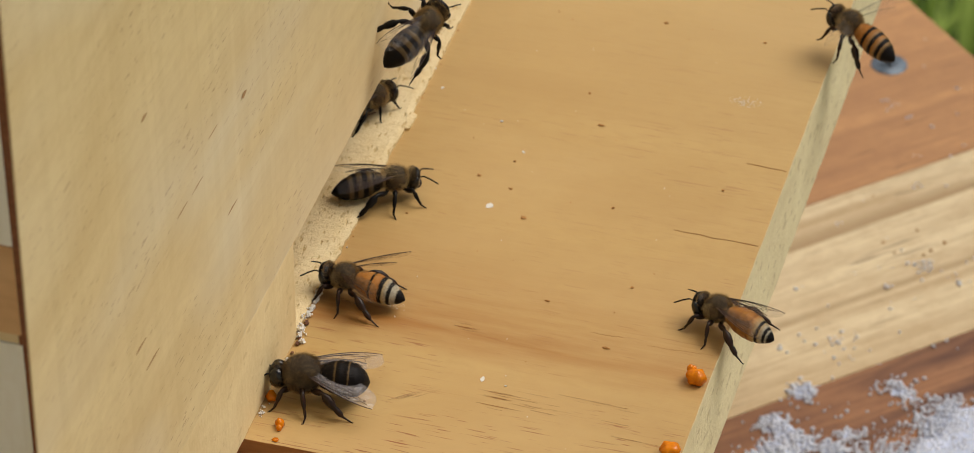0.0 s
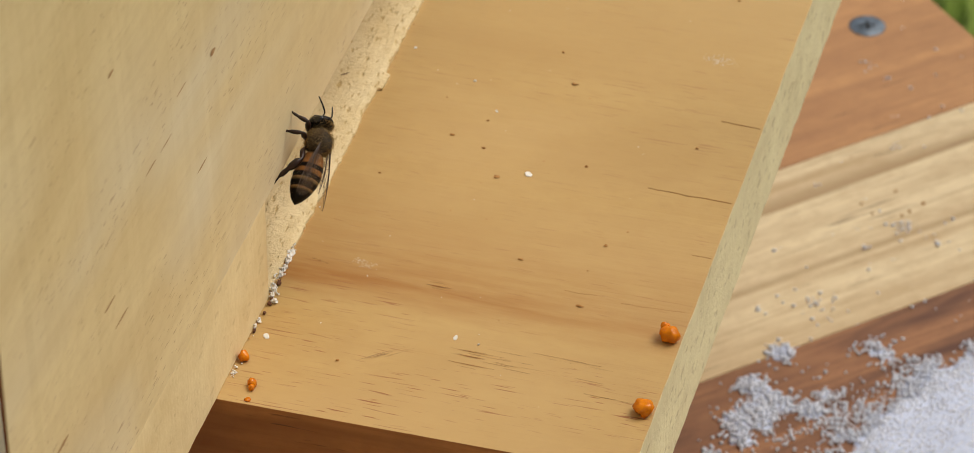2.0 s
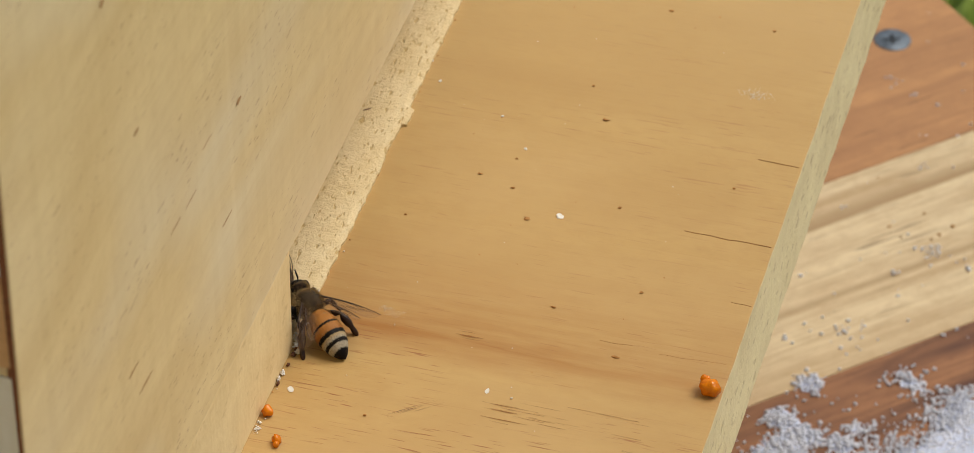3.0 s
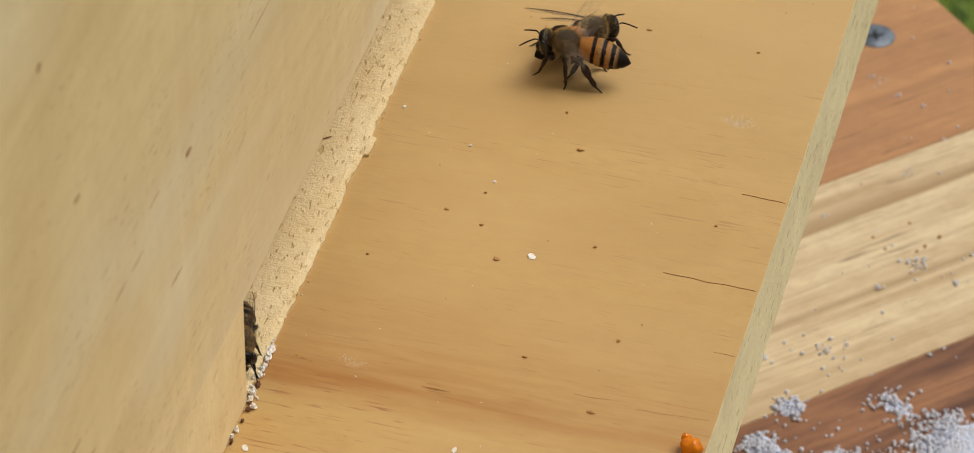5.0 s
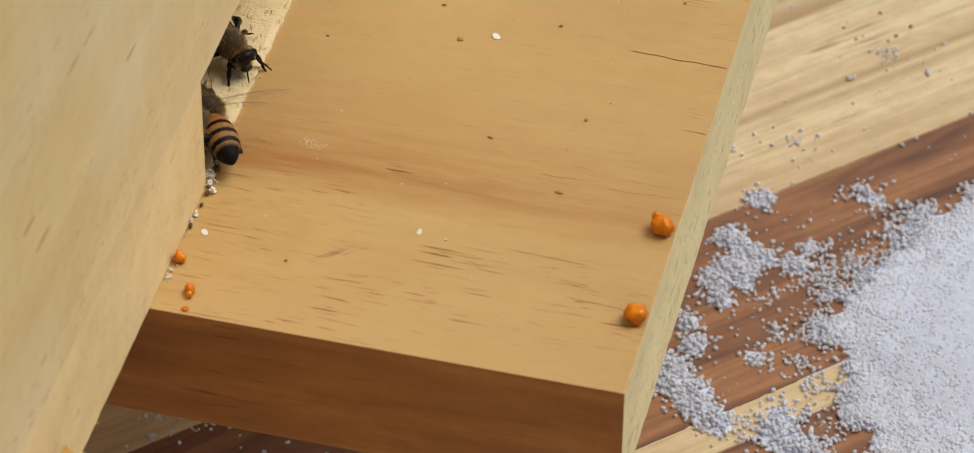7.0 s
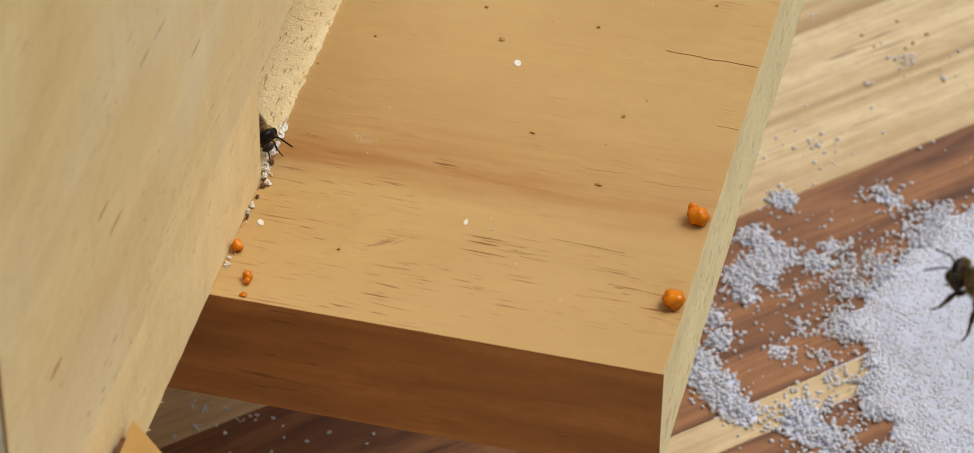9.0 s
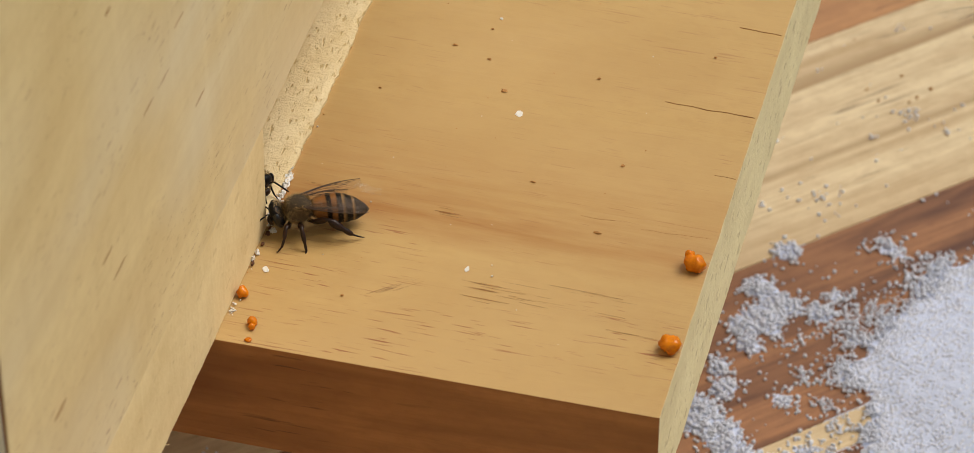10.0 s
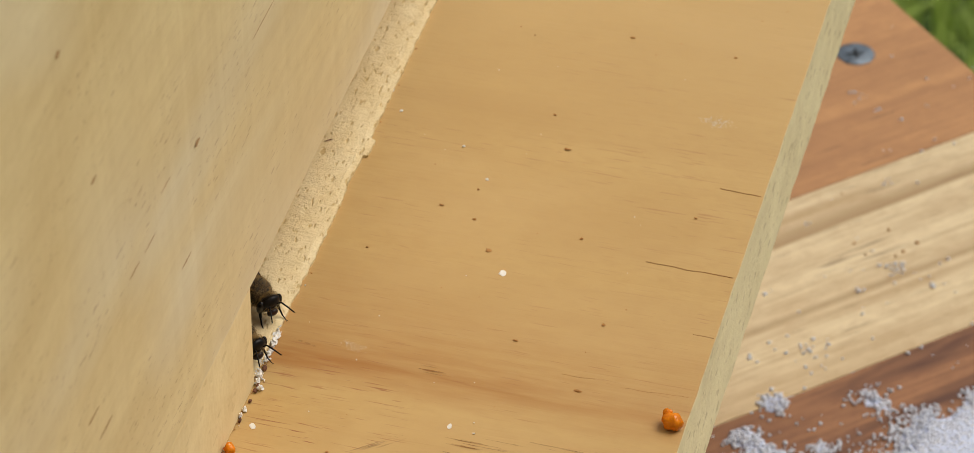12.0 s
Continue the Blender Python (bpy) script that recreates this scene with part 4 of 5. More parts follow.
def wing_mesh(length, width, vein_count, kind):
    """A membrane with a stiff front edge, a broad rounded end and a net of veins; it points along -x from its root."""
    bm = bmesh.new()
    steps, rows = 28, 5

    def spot(f, g, lift=0.0):
        """f from root to tip, g from the front edge to the rear edge."""
        w = width * (0.10 + 0.90 * math.sin(math.pi / 2 * min(1.0, f / 0.62)) ** 1.15)
        if f > 0.62:
            w *= max(0.0, 1 - ((f - 0.62) / 0.38) ** 2.4) ** 0.5
        front = 0.05 * width * math.sin(math.pi * f) - 0.30 * width * f ** 4
        z = 0.16 * math.sin(math.pi * f) * (1 - g) - 0.14 * g + 0.07 * math.sin(f * 15 + g * 5) * g
        return Vector((-length * f, front - w * g, z + lift))

    grid = [[bm.verts.new(spot(i / steps, j / rows) * MM) for j in range(rows + 1)] for i in range(steps + 1)]
    for i in range(steps):
        for j in range(rows):
            bm.faces.new((grid[i][j], grid[i + 1][j], grid[i + 1][j + 1], grid[i][j + 1]))
    thin = 0.032 if kind == "drone" else 0.026
    tube(bm, [spot(i / steps, 0.0) for i in range(0, steps + 1, 2)], [0.085 * (1 - 0.5 * i / 14) for i in range(15)], 4, 1)
    tube(bm, [spot(i / steps, 0.10, 0.02) for i in range(0, 21, 2)], [0.045] * 11, 4, 1)
    for n in range(vein_count):
        g = 0.22 + 0.7 * n / max(1, vein_count)
        end = 0.92 - 0.12 * n
        tube(bm, [spot(end * k / 9, g * (0.55 + 0.45 * k / 9) + 0.05 * math.sin(k * 1.1 + n), 0.02) for k in range(10)], [thin] * 10, 4, 1)
    for f, a, b in ((0.34, 0.10, 0.34), (0.46, 0.10, 0.50), (0.52, 0.45, 0.78), (0.60, 0.10, 0.40), (0.70, 0.30, 0.62), (0.78, 0.05, 0.36), (0.62, 0.72, 0.92)):
        tube(bm, [spot(f, a, 0.02), spot(f + 0.04, (a + b) / 2, 0.02), spot(f + 0.03, b, 0.02)], [thin * 0.85] * 3, 4, 1)
    return finish(bm, "wing", (WING_AIR, VEIN_AIR) if kind in FLYING else (WING_DRONE if kind == "drone" else WING_SHEEN if kind == "dark" else WING, VEIN), True)


FLYING = ("air", "brown_air")


def leg_mesh(kind, side, place):
    """A jointed leg round its hip at the origin: thigh, shin and foot. side: 1 left, -1 right."""
    bm = bmesh.new()
    s = side
    if place == "front":
        pts = [(0, 0, 0), (0.5, 0.8 * s, -0.1), (1.3, 1.9 * s, 0.45), (1.9, 2.6 * s, -0.9), (2.3, 2.9 * s, -1.65), (3.0, 3.2 * s, -2.1)]
    elif place == "middle":
        pts = [(0, 0, 0), (-0.1, 1.0 * s, 0.1), (-0.4, 2.5 * s, 0.8), (-0.8, 3.6 * s, -0.9), (-1.0, 4.1 * s, -1.7), (-0.8, 4.9 * s, -2.15)]
    else:
        pts = [(0, 0, 0), (-0.6, 1.1 * s, 0.1), (-2.1, 2.4 * s, 0.9), (-3.9, 3.3 * s, -0.6), (-5.1, 3.7 * s, -1.6), (-6.3, 4.0 * s, -2.15)]
    if kind == "drone":
        pts = [(x * 0.9, y, z) for x, y, z in pts]
    if kind == "guard":
        pts = [(x, y * 0.4, z) for x, y, z in pts]
    if kind in FLYING:
        bend = {"front": (0.5, 0.5), "middle": (0.0, 0.55), "hind": (0.55, 0.5)}[place]
        pts = [(x * (1 - bend[0] * 0.3), y * 0.5, z * 1.0 - abs(y) * bend[1]) for x, y, z in pts]
    wide = 0.62 if place == "hind" else 0.34
    girth = [(0.24, 0.32), (0.34, 0.44), (0.22, wide), (wide * 0.55, 0.42 if place == "hind" else 0.21), (0.16, 0.12)]
    if kind == "guard":
        girth = [(r0 * 0.7, r1 * 0.7) for r0, r1 in girth]
    line, thick = [], []
    for (a, b), (r0, r1) in zip(zip(pts, pts[1:]), girth):
        a, b = Vector(a), Vector(b)
        line += [a, a.lerp(b, 0.35), a.lerp(b, 0.75)]
        thick += [r0, r1, r1 * 0.9]
    tube(bm, line + [Vector(pts[-1])], thick + [0.08], 8)
    x, y, z = pts[-1]
    for dy in (-0.12, 0.12):
        tube(bm, [(x, y, z), (x + (0.25 if place != "hind" else -0.25), y + dy, z - 0.05)], [0.06, 0.03], 4)
    return finish(bm, place + "_leg", BROWN_LEG if kind not in ("dark", "guard") else CHITIN, True)


CACHE = {}
HIPS = {"front": (2.7, 0.6, 2.1), "middle": (1.5, 0.8, 2.15), "hind": (0.5, 0.8, 2.2)}


def bee_meshes(kind):
    if kind in CACHE:
        return CACHE[kind]
    drone = kind == "drone"
    big = 1.34 if drone else 1.06
    hair = OLIVE if drone else DUN
    k = {}
    chest, size = (1.6, 0, 3.5), (2.05 * big, 1.85 * big, 1.75 * big)
    k["thorax"] = finish(egg(size, chest, rough=0.08), "thorax", DARK_DUN, True)
    k["fur"] = finish(fur(chest, size, 7000, 0.58, 5, 0.5, not drone), "fur", hair)
    k["abdomen"] = abdomen_mesh(kind)
    k["abdomen_fuzz"] = hind_fuzz(kind)
    k["rump_fur"] = finish(fur((-1.2, 0, 3.25), (1.2, 1.75, 1.6), 900, 0.36, 8, 0.9), "rump_fur", hair)
    head_at = (4.35 if not drone else 4.5, 0, 3.1)
    head_size = (0.95, 1.8, 1.75) if not drone else (1.25, 1.75, 1.6)
    k["head"] = finish(egg(head_size, head_at, (0, 30, 0)), "head", CHITIN, True)
    k["head_fur"] = finish(fur(head_at, head_size, 2400, 0.34, 9, 0.1), "head_fur", hair)
    k["face"] = finish(egg((0.55, 0.85, 0.75), (5.15, 0, 2.0), (0, 40, 0)), "face", BROWN_LEG, True)
    for s, tag in ((1, "eye_left"), (-1, "eye_right")):
        if drone:
            k[tag] = finish(egg((1.05, 0.98, 1.35), (4.55, 0.85 * s, 3.3), (0, 15, 0)), "eye", EYE_BLACK, True)
        else:
            k[tag] = finish(egg((0.62, 0.5, 1.25), (4.4, 1.5 * s, 3.05), (0, 20, 0)), "eye", EYE_BLACK, True)
        bm = bmesh.new()
        tube(bm, [(5.1, 0.4 * s, 3.2), (5.8, 0.85 * s, 3.75), (6.0, 1.0 * s, 3.8), (6.9, 1.4 * s, 3.4), (7.9, 1.9 * s, 2.8)], [0.10, 0.10, 0.12, 0.12, 0.10], 6)
        k["antenna_left" if s > 0 else "antenna_right"] = finish(bm, "antenna", CHITIN, True)
        for place in HIPS:
            k[place, s] = leg_mesh(kind, s, place)
    k["forewing"] = wing_mesh(10.6 if drone else 9.4, 3.6 if drone else 2.75, 4, kind)
    k["hindwing"] = wing_mesh(7.4 if drone else 6.4, 2.6 if drone else 1.7, 2, kind)
    CACHE[kind] = k
    return k


SPREAD = {"folded": (9, 6, -4), "half": (20, 14, -3), "open": (40, 30, 3), "beat": (78, 22, 5), "resting": (30, 4, -10)}


def bee(kind, wings, label, category="honeybee", size=1.0):
    """A bee that looks along its x axis, its feet at its origin. Returns the bee and its legs."""
    k = bee_meshes(kind)
    name = "drone_bee" if kind == "drone" else "honeybee"
    ob = thing(name, label, category, "bees at the hive")
    ob.scale = (size, size, size)
    thorax = part("thorax", k["thorax"], ob)
    part("fur", k["fur"], thorax)
    abdomen = part("abdomen", k["abdomen"], ob)
    part("fur", k["rump_fur"], abdomen)
    part("fuzz", k["abdomen_fuzz"], abdomen)
    head = part("head", k["head"], ob)
    part("fur", k["head_fur"], head)
    part("face", k["face"], head)
    for s in ("left", "right"):
        part("eye", k["eye_" + s], head, "glossy black compound eye")
        part("antenna", k["antenna_" + s], head)
    legs = []
    for place, (x, y, z) in HIPS.items():
        for s in (1, -1):
            leg = part("leg", k[place, s], ob, at=pose(x * MM, y * s * MM, z * MM))
            legs.append((leg, place, s))
    sweep, lift, drop = SPREAD[wings]
    for s in (1, -1):
        for which, dx, dz, extra in (("forewing", 1.7, 4.75, 0), ("hindwing", 0.9, 4.5, 9)):
            m = Matrix.Translation(Vector((dx, 1.15 * s, dz)) * MM) @ Euler((0, 0, -radians(sweep - extra) * s)).to_matrix().to_4x4() @ Euler((radians(-lift * s), radians(drop), 0)).to_matrix().to_4x4()
            if s < 0:
                m = m @ Matrix.Diagonal((1, -1, 1, 1))
            part(which, k[which], ob, "clear brownish veined wing", at=m)
    return ob, legs


def row(t, x, y, z, pitch, heading, roll):
    """A bee's row for walk(): seconds, its feet in centimetres, and its turn in degrees."""
    return (t, pose(x * CM, y * CM, z * CM, roll, -pitch, heading))


def stepping(legs, start, end, swing=11, step=0.1):
    """Legs that step in threes while their bee walks."""
    for n, (leg, place, s) in enumerate(legs):
        x, y, z = HIPS[place]
        sign = 1 if (place == "middle") == (s > 0) else -1
        rows = [(0.0, pose(x * MM, y * s * MM, z * MM))]
        count = round((end - start) / step)
        for i in range(count + 1):
            t = start + step * i
            a = 0 if i in (0, count) else swing * sign * (1 if i % 2 else -1)
            if t > rows[-1][0] + 0.01:
                rows.append((t, pose(x * MM, y * s * MM, z * MM, 4 * s * a / swing, 0, a)))
        if rows[-1][0] < 11.9:
            rows.append((12.0, rows[-1][1]))
        walk(leg, rows)

def motions():
    """All that moves: the bees and the sugar flake that their wings blow along."""
    ob, legs = bee("drone", "resting", "stout dark drone bee with large black eyes", "drone bee", 1.18)
    walk(ob, [
        row(0, 0.69, 1.24, 0, 0, -170, 0),
        row(0.1, 0.73, 1.12, 0, 0, -168, 0),
        row(0.3, 0.92, 1.37, 0, 0, -175, 0),
        row(0.4, 0.9, 1.52, 0, 0, -202, 0),
        row(0.5, 0.75, 1.81, 0, 0, -201, 0),
        row(0.6, 0.56, 2.18, 0, 0, -222, 0),
        row(0.7, 0.61, 2.4, 0, 0, -235, 0),
        row(0.8, 0.43, 2.2, 0, 0, -242, 0),
        row(0.9, 0.22, 2.65, 0, 5, -239, 0),
        row(1, 0.04, 2.84, 0, 5, -235, 0),
        row(1.2, -0.02, 2.9, 0, 5, -241, 0),
        row(1.5, -0.16, 3.25, 0, 5, -240, 0),
        row(1.6, -0.25, 3.35, 0, 5, -241, 0),
        row(1.7, -0.5, 3.68, 0, 5, -238, 0),
        row(1.8, -0.72, 3.93, 0, 5, -237, 0),
        row(2.1, -4, 4, 0.05, 0, -237, 0),
        row(12, -4, 4, 0.05, 0, -237, 0),
    ])
    stepping(legs, 0.0, 2.1)
    ob, legs = bee("worker", "open", "amber-banded worker bee entering the slot", "honeybee", 1.06)
    walk(ob, [
        row(0, 0.55, 3.66, 0, 0, 172, 0),
        row(0.1, 0.49, 3.77, 0, 0, 166, 0),
        row(0.2, 0.37, 3.89, 0, 0, 161, 0),
        row(0.3, 0.45, 3.87, 0, 0, 152, 0),
        row(0.4, 0.37, 3.88, 0, 0, 145, 0),
        row(0.5, 0.24, 4.14, 0, 0, 144, 0),
        row(0.6, 0.14, 4.08, 0, 0, 140, 0),
        row(0.7, 0.05, 4.16, 0, 0, 140, 0),
        row(0.8, -0.41, 4.49, 0, 0, 141, 0),
        row(0.9, -0.9, 4.76, 0, 0, 139, 0),
        row(1.2, -4, 5.5, 0.05, 0, 139, 0),
        row(12, -4, 5.5, 0.05, 0, 139, 0),
    ])
    stepping(legs, 0.0, 1.2)
    ob, legs = bee("brown", "half", "brown banded worker bee climbing out of the slot", "honeybee", 1.06)
    walk(ob, [
        row(0, -1.5, 4.6, 0.05, 0, 73, 0),
        row(0.2, -0.89, 3.68, 0.05, 0, 73, 0),
        row(0.3, -0.71, 3.67, 0.05, 0, 85, 0),
        row(0.5, -0.57, 3.97, 0.05, 0, 92, 0),
        row(0.7, -0.71, 4.35, 0.05, 0, 91, 0),
        row(0.9, -0.63, 4.32, 0.05, 0, 84, 0),
        row(1, -0.56, 4.36, 0.05, 5, 92, 0),
        row(1.1, -0.43, 4.64, 0.05, 10, 95, 0),
        row(1.2, 0.09, 2.66, 2.28, 48, 90, 70),
        row(1.3, 0.09, 3.33, 2.06, 42, 90, 70),
        row(1.4, 0.09, 3.29, 1.94, 27, 90, 70),
        row(1.5, 0.09, 3.53, 1.93, 31, 90, 70),
        row(1.6, 0.09, 3.52, 1.96, 32, 90, 70),
        row(1.8, 0.09, 3.74, 1.67, 16, 90, 70),
        row(2, 0.09, 3.67, 1.9, 33, 90, 70),
        row(2.2, 0.09, 3.34, 2.27, 25, 90, 70),
        row(2.3, 0.09, 6.08, 0.5, 15, 107, 0),
        row(2.4, 3.43, 6.67, 1.6, 20, 124, 0),
        row(2.5, 6.07, 8.02, 2.2, 20, 129, 0),
        row(2.6, 8.75, 8.28, 4, 20, 142, 0),
        row(3, 25, 45, 15, 0, 142, 0),
        row(12, 25, 45, 15, 0, 142, 0),
    ])
    stepping(legs, 0.2, 2.2)
    ob, legs = bee("dark", "half", "dark worker bee walking across the landing board", "honeybee", 1.06)
    walk(ob, [
        row(0, 0.22, 6.23, 0, 0, 28, 0),
        row(0.1, 0.82, 6.42, 0, 0, 36, 0),
        row(0.3, 2.18, 6.92, 0, 0, 37, 0),
        row(0.5, 3.09, 7.26, 0, 0, 34, 0),
        row(0.7, 4.1, 7.92, 0, 0, 45, 0),
        row(0.9, 4.9, 8.25, 0, 0, 49, 0),
        row(1, 5.48, 9.08, 0.7, 15, 38, 0),
        row(1.1, 8.22, 9.13, 2, 15, 21, 0),
        row(1.5, 25, 35, 15, 0, 21, 0),
        row(12, 25, 35, 15, 0, 21, 0),
    ])
    stepping(legs, 0.0, 0.9)
    ob, legs = bee("amber", "half", "amber-banded worker bee walking to the slot", "honeybee", 1.06)
    walk(ob, [
        row(0, 6.22, 4.44, 0, 0, 160, 0),
        row(0.1, 5.91, 4.4, 0, 0, 170, 0),
        row(0.3, 4.72, 4.27, 0, 0, 175, 0),
        row(0.5, 3.47, 4.02, 0, 0, 176, 0),
        row(0.7, 2.24, 4.17, 0, 0, 170, 0),
        row(0.9, 1.22, 4.16, 0, 0, 177, 0),
        row(1, 0.86, 4.08, 0, 0, 168, 0),
        row(1.1, 0.54, 4.18, 0, 0, 150, 0),
        row(1.2, 0.24, 4.26, 0, 0, 144, 0),
        row(1.3, -0.2, 4.51, 0, 0, 141, 0),
        row(1.4, -0.79, 4.38, 0, 0, 139, 0),
        row(1.5, -1.2, 4.8, 0, 0, 143, 0),
        row(1.9, -5, 7, 0.05, 0, 143, 0),
        row(12, -5, 7, 0.05, 0, 143, 0),
    ])
    stepping(legs, 0.0, 1.9)
    ob, legs = bee("brown_air", "beat", "brown banded worker bee in the air over the board", "honeybee", 1.06)
    walk(ob, [
        row(0, 6.57, 12.11, 0.3, 10, 153, 0),
        row(0.1, 6.6, 12.16, 1, 10, 146, 0),
        row(0.2, 5.12, 10.14, 2, 10, 156, 0),
        row(0.3, 3.18, 8, 2, 10, 145, 0),
        row(0.4, 2.35, 9.24, 2, 10, 139, 0),
        row(0.5, 1.75, 7.65, 2, 20, 128, 0),
        row(0.6, 2.9, 7.37, 3, 20, 136, 0),
        row(1, 15, 45, 20, 0, 136, 0),
        row(12, 15, 45, 20, 0, 136, 0),
    ])
    ob, legs = bee("dark", "half", "dark worker bee at the slot edge", "honeybee", 1.06)
    walk(ob, [
        row(0, 0.43, 7.12, 2.6, 17, 67, 45),
        row(0.1, 0.57, 6.89, 2.8, 48, 42, 45),
        row(0.3, 0.45, 9.75, 1.48, 32, 61, 45),
        row(0.5, 1.4, 10.82, 2, 10, 84, 0),
        row(0.9, 12, 45, 15, 0, 84, 0),
        row(12, 12, 45, 15, 0, 84, 0),
    ])
    stepping(legs, 0.0, 0.5)
    ob, legs = bee("guard", "folded", "dark worker bee leaving the slot", "honeybee", 1.06)
    walk(ob, [
        row(0, -0.66, 8.16, 0.05, 0, 60, 0),
        row(0.1, -0.68, 8.65, 0.05, 0, 76, 0),
        row(0.2, -0.6, 9.26, 0.05, 0, 79, 0),
        row(0.3, -0.54, 10.11, 0.1, 0, 89, 0),
        row(0.4, -0.4, 10.95, 0.1, 0, 90, 0),
        row(0.6, -0.3, 13.4, 0.1, 0, 91, 0),
        row(0.9, 3, 19, 0, 0, 91, 0),
        row(12, 3, 19, 0, 0, 91, 0),
    ])
    stepping(legs, 0.0, 0.9)
    ob, legs = bee("worker", "folded", "amber-banded worker bee peering from the slot", "honeybee", 1.06)
    walk(ob, [
        row(0, -2, 14.5, 0.05, 0, 93, 0),
        row(0.8, -1.34, 9.85, 0.05, 0, 93, 0),
        row(1, -0.89, 8.93, 0.05, 0, 77, 0),
        row(1.4, -0.82, 8.76, 0.05, 0, 79, 0),
        row(1.6, -0.76, 8.93, 0.05, 0, 78, 0),
        row(1.8, -0.52, 9.41, 0.1, 0, 83, 0),
        row(1.9, 4.41, 8.67, 1.5, 15, 76, 0),
        row(2, 7.3, 9.67, 3, 15, 75, 0),
        row(2.4, 25, 40, 12, 0, 75, 0),
        row(12, 25, 40, 12, 0, 75, 0),
    ])
    stepping(legs, 0.8, 1.8)
    ob, legs = bee("air", "beat", "amber-banded worker bee flying past the table", "honeybee", 1.06)
    walk(ob, [
        row(0, 25, 10, 10, 0, 155, 0),
        row(0.7, 25, 10, 10, 0, 155, 0),
        row(1, 10.45, 1.37, 6, 15, 155, 0),
        row(1.1, 9.95, -1.24, 6, 15, 159, 0),
        row(1.2, 10.13, -4.09, 6, 15, 151, 0),
        row(1.3, 10.82, -5.35, 6, 15, 154, 0),
        row(1.4, 12.17, -6.26, 6, 15, 162, 0),
        row(1.6, 13.35, -5.47, 6, 15, 179, 0),
        row(1.8, 11.62, -3.93, 6, 15, 189, 0),
        row(1.9, 13.58, -3.91, 6, 15, 178, 0),
        row(2.3, 30, 0, 10, 0, 178, 0),
        row(12, 30, 0, 10, 0, 178, 0),
    ])
    ob, legs = bee("worker", "open", "amber-banded worker bee landing at the slot", "honeybee", 1.06)
    walk(ob, [
        row(0, 32, 10, 8, 0, 175, 0),
        row(2.2, 32, 10, 8, 0, 175, 0),
        row(2.5, 11.98, 3.05, 3.5, 10, 175, 0),
        row(2.6, 10.02, 3.23, 2.5, 10, 177, 0),
        row(2.7, 7.74, 2.74, 1.8, 15, 166, 0),
        row(2.8, 5.16, 3.27, 1.2, 15, 173, 0),
        row(2.9, 2.11, 3.2, 0.8, 15, 168, 0),
        row(3, 0.14, 2.94, 0.05, 15, 141, 0),
        row(3.2, 0.22, 2.75, 0, 5, 135, 0),
        row(3.7, -4, 4.6, 0.05, 0, 135, 0),
        row(12, -4, 4.6, 0.05, 0, 135, 0),
    ])
    stepping(legs, 3.0, 3.7)
    ob, legs = bee("guard", "folded", "dark guard bee waiting inside the slot", "honeybee", 1.06)
    walk(ob, [
        row(0, -4, 8, 0.05, 0, -60, 0),
        row(1.9, -3, 6, 0.05, 0, -60, 0),
        row(2.3, -0.65, 4, 0.05, 0, -60, 0),
        row(2.5, -0.57, 4.19, 0.05, 0, -63, 0),
        row(2.8, -0.61, 3.47, 0.05, 0, -66, 0),
        row(3, -0.4, 3.2, 0.05, 0, -65, 0),
        row(5, -0.37, 3.34, 0.05, 0, -70, 0),
        row(5.5, -0.4, 3.41, 0.05, 0, -69, 0),
        row(6, -0.48, 3.53, 0.05, 0, -70, 0),
        row(6.5, -0.46, 3.46, 0.05, 0, -70, 0),
        row(7, -0.39, 3.35, 0.05, 0, -70, 0),
        row(7.2, -0.43, 3.31, 0.05, 0, -70, 0),
        row(9, -0.47, 3.15, 0.05, 0, -34, 0),
        row(9.5, -0.58, 3.15, 0.05, 0, -35, 0),
        row(10, -0.61, 3.2, 0.05, 0, -34, 0),
        row(10.5, -0.59, 3.1, 0.05, 0, -34, 0),
        row(11, -0.63, 3.33, 0.05, 0, -34, 0),
        row(11.5, -0.6, 3.4, 0.05, 0, -34, 0),
        row(12, -0.50, 3.11, 0.05, 0, -34, 0),
    ])
    stepping(legs, 2.3, 3.0)
    ob, legs = bee("worker", "open", "amber-banded worker bee taking off from the slot", "honeybee", 1.06)
    walk(ob, [
        row(0, -2.5, 12, 0.05, 0, 80, 0),
        row(4.3, -2.5, 12, 0.05, 0, 80, 0),
        row(4.8, -0.53, 9.73, 0.1, 0, 80, 0),
        row(4.9, 0.18, 9.44, 0.7, 10, 43, 0),
        row(5, 2.49, 11.45, 0, 0, 44, 0),
        row(5.1, 3.05, 10.35, 1, 15, 40, 0),
        row(5.2, 3.62, 10.63, 2, 15, 54, 0),
        row(5.7, 25, 45, 15, 0, 54, 0),
        row(12, 25, 45, 15, 0, 54, 0),
    ])
    ob, legs = bee("brown_air", "beat", "brown banded worker bee hovering over the board", "honeybee", 1.06)
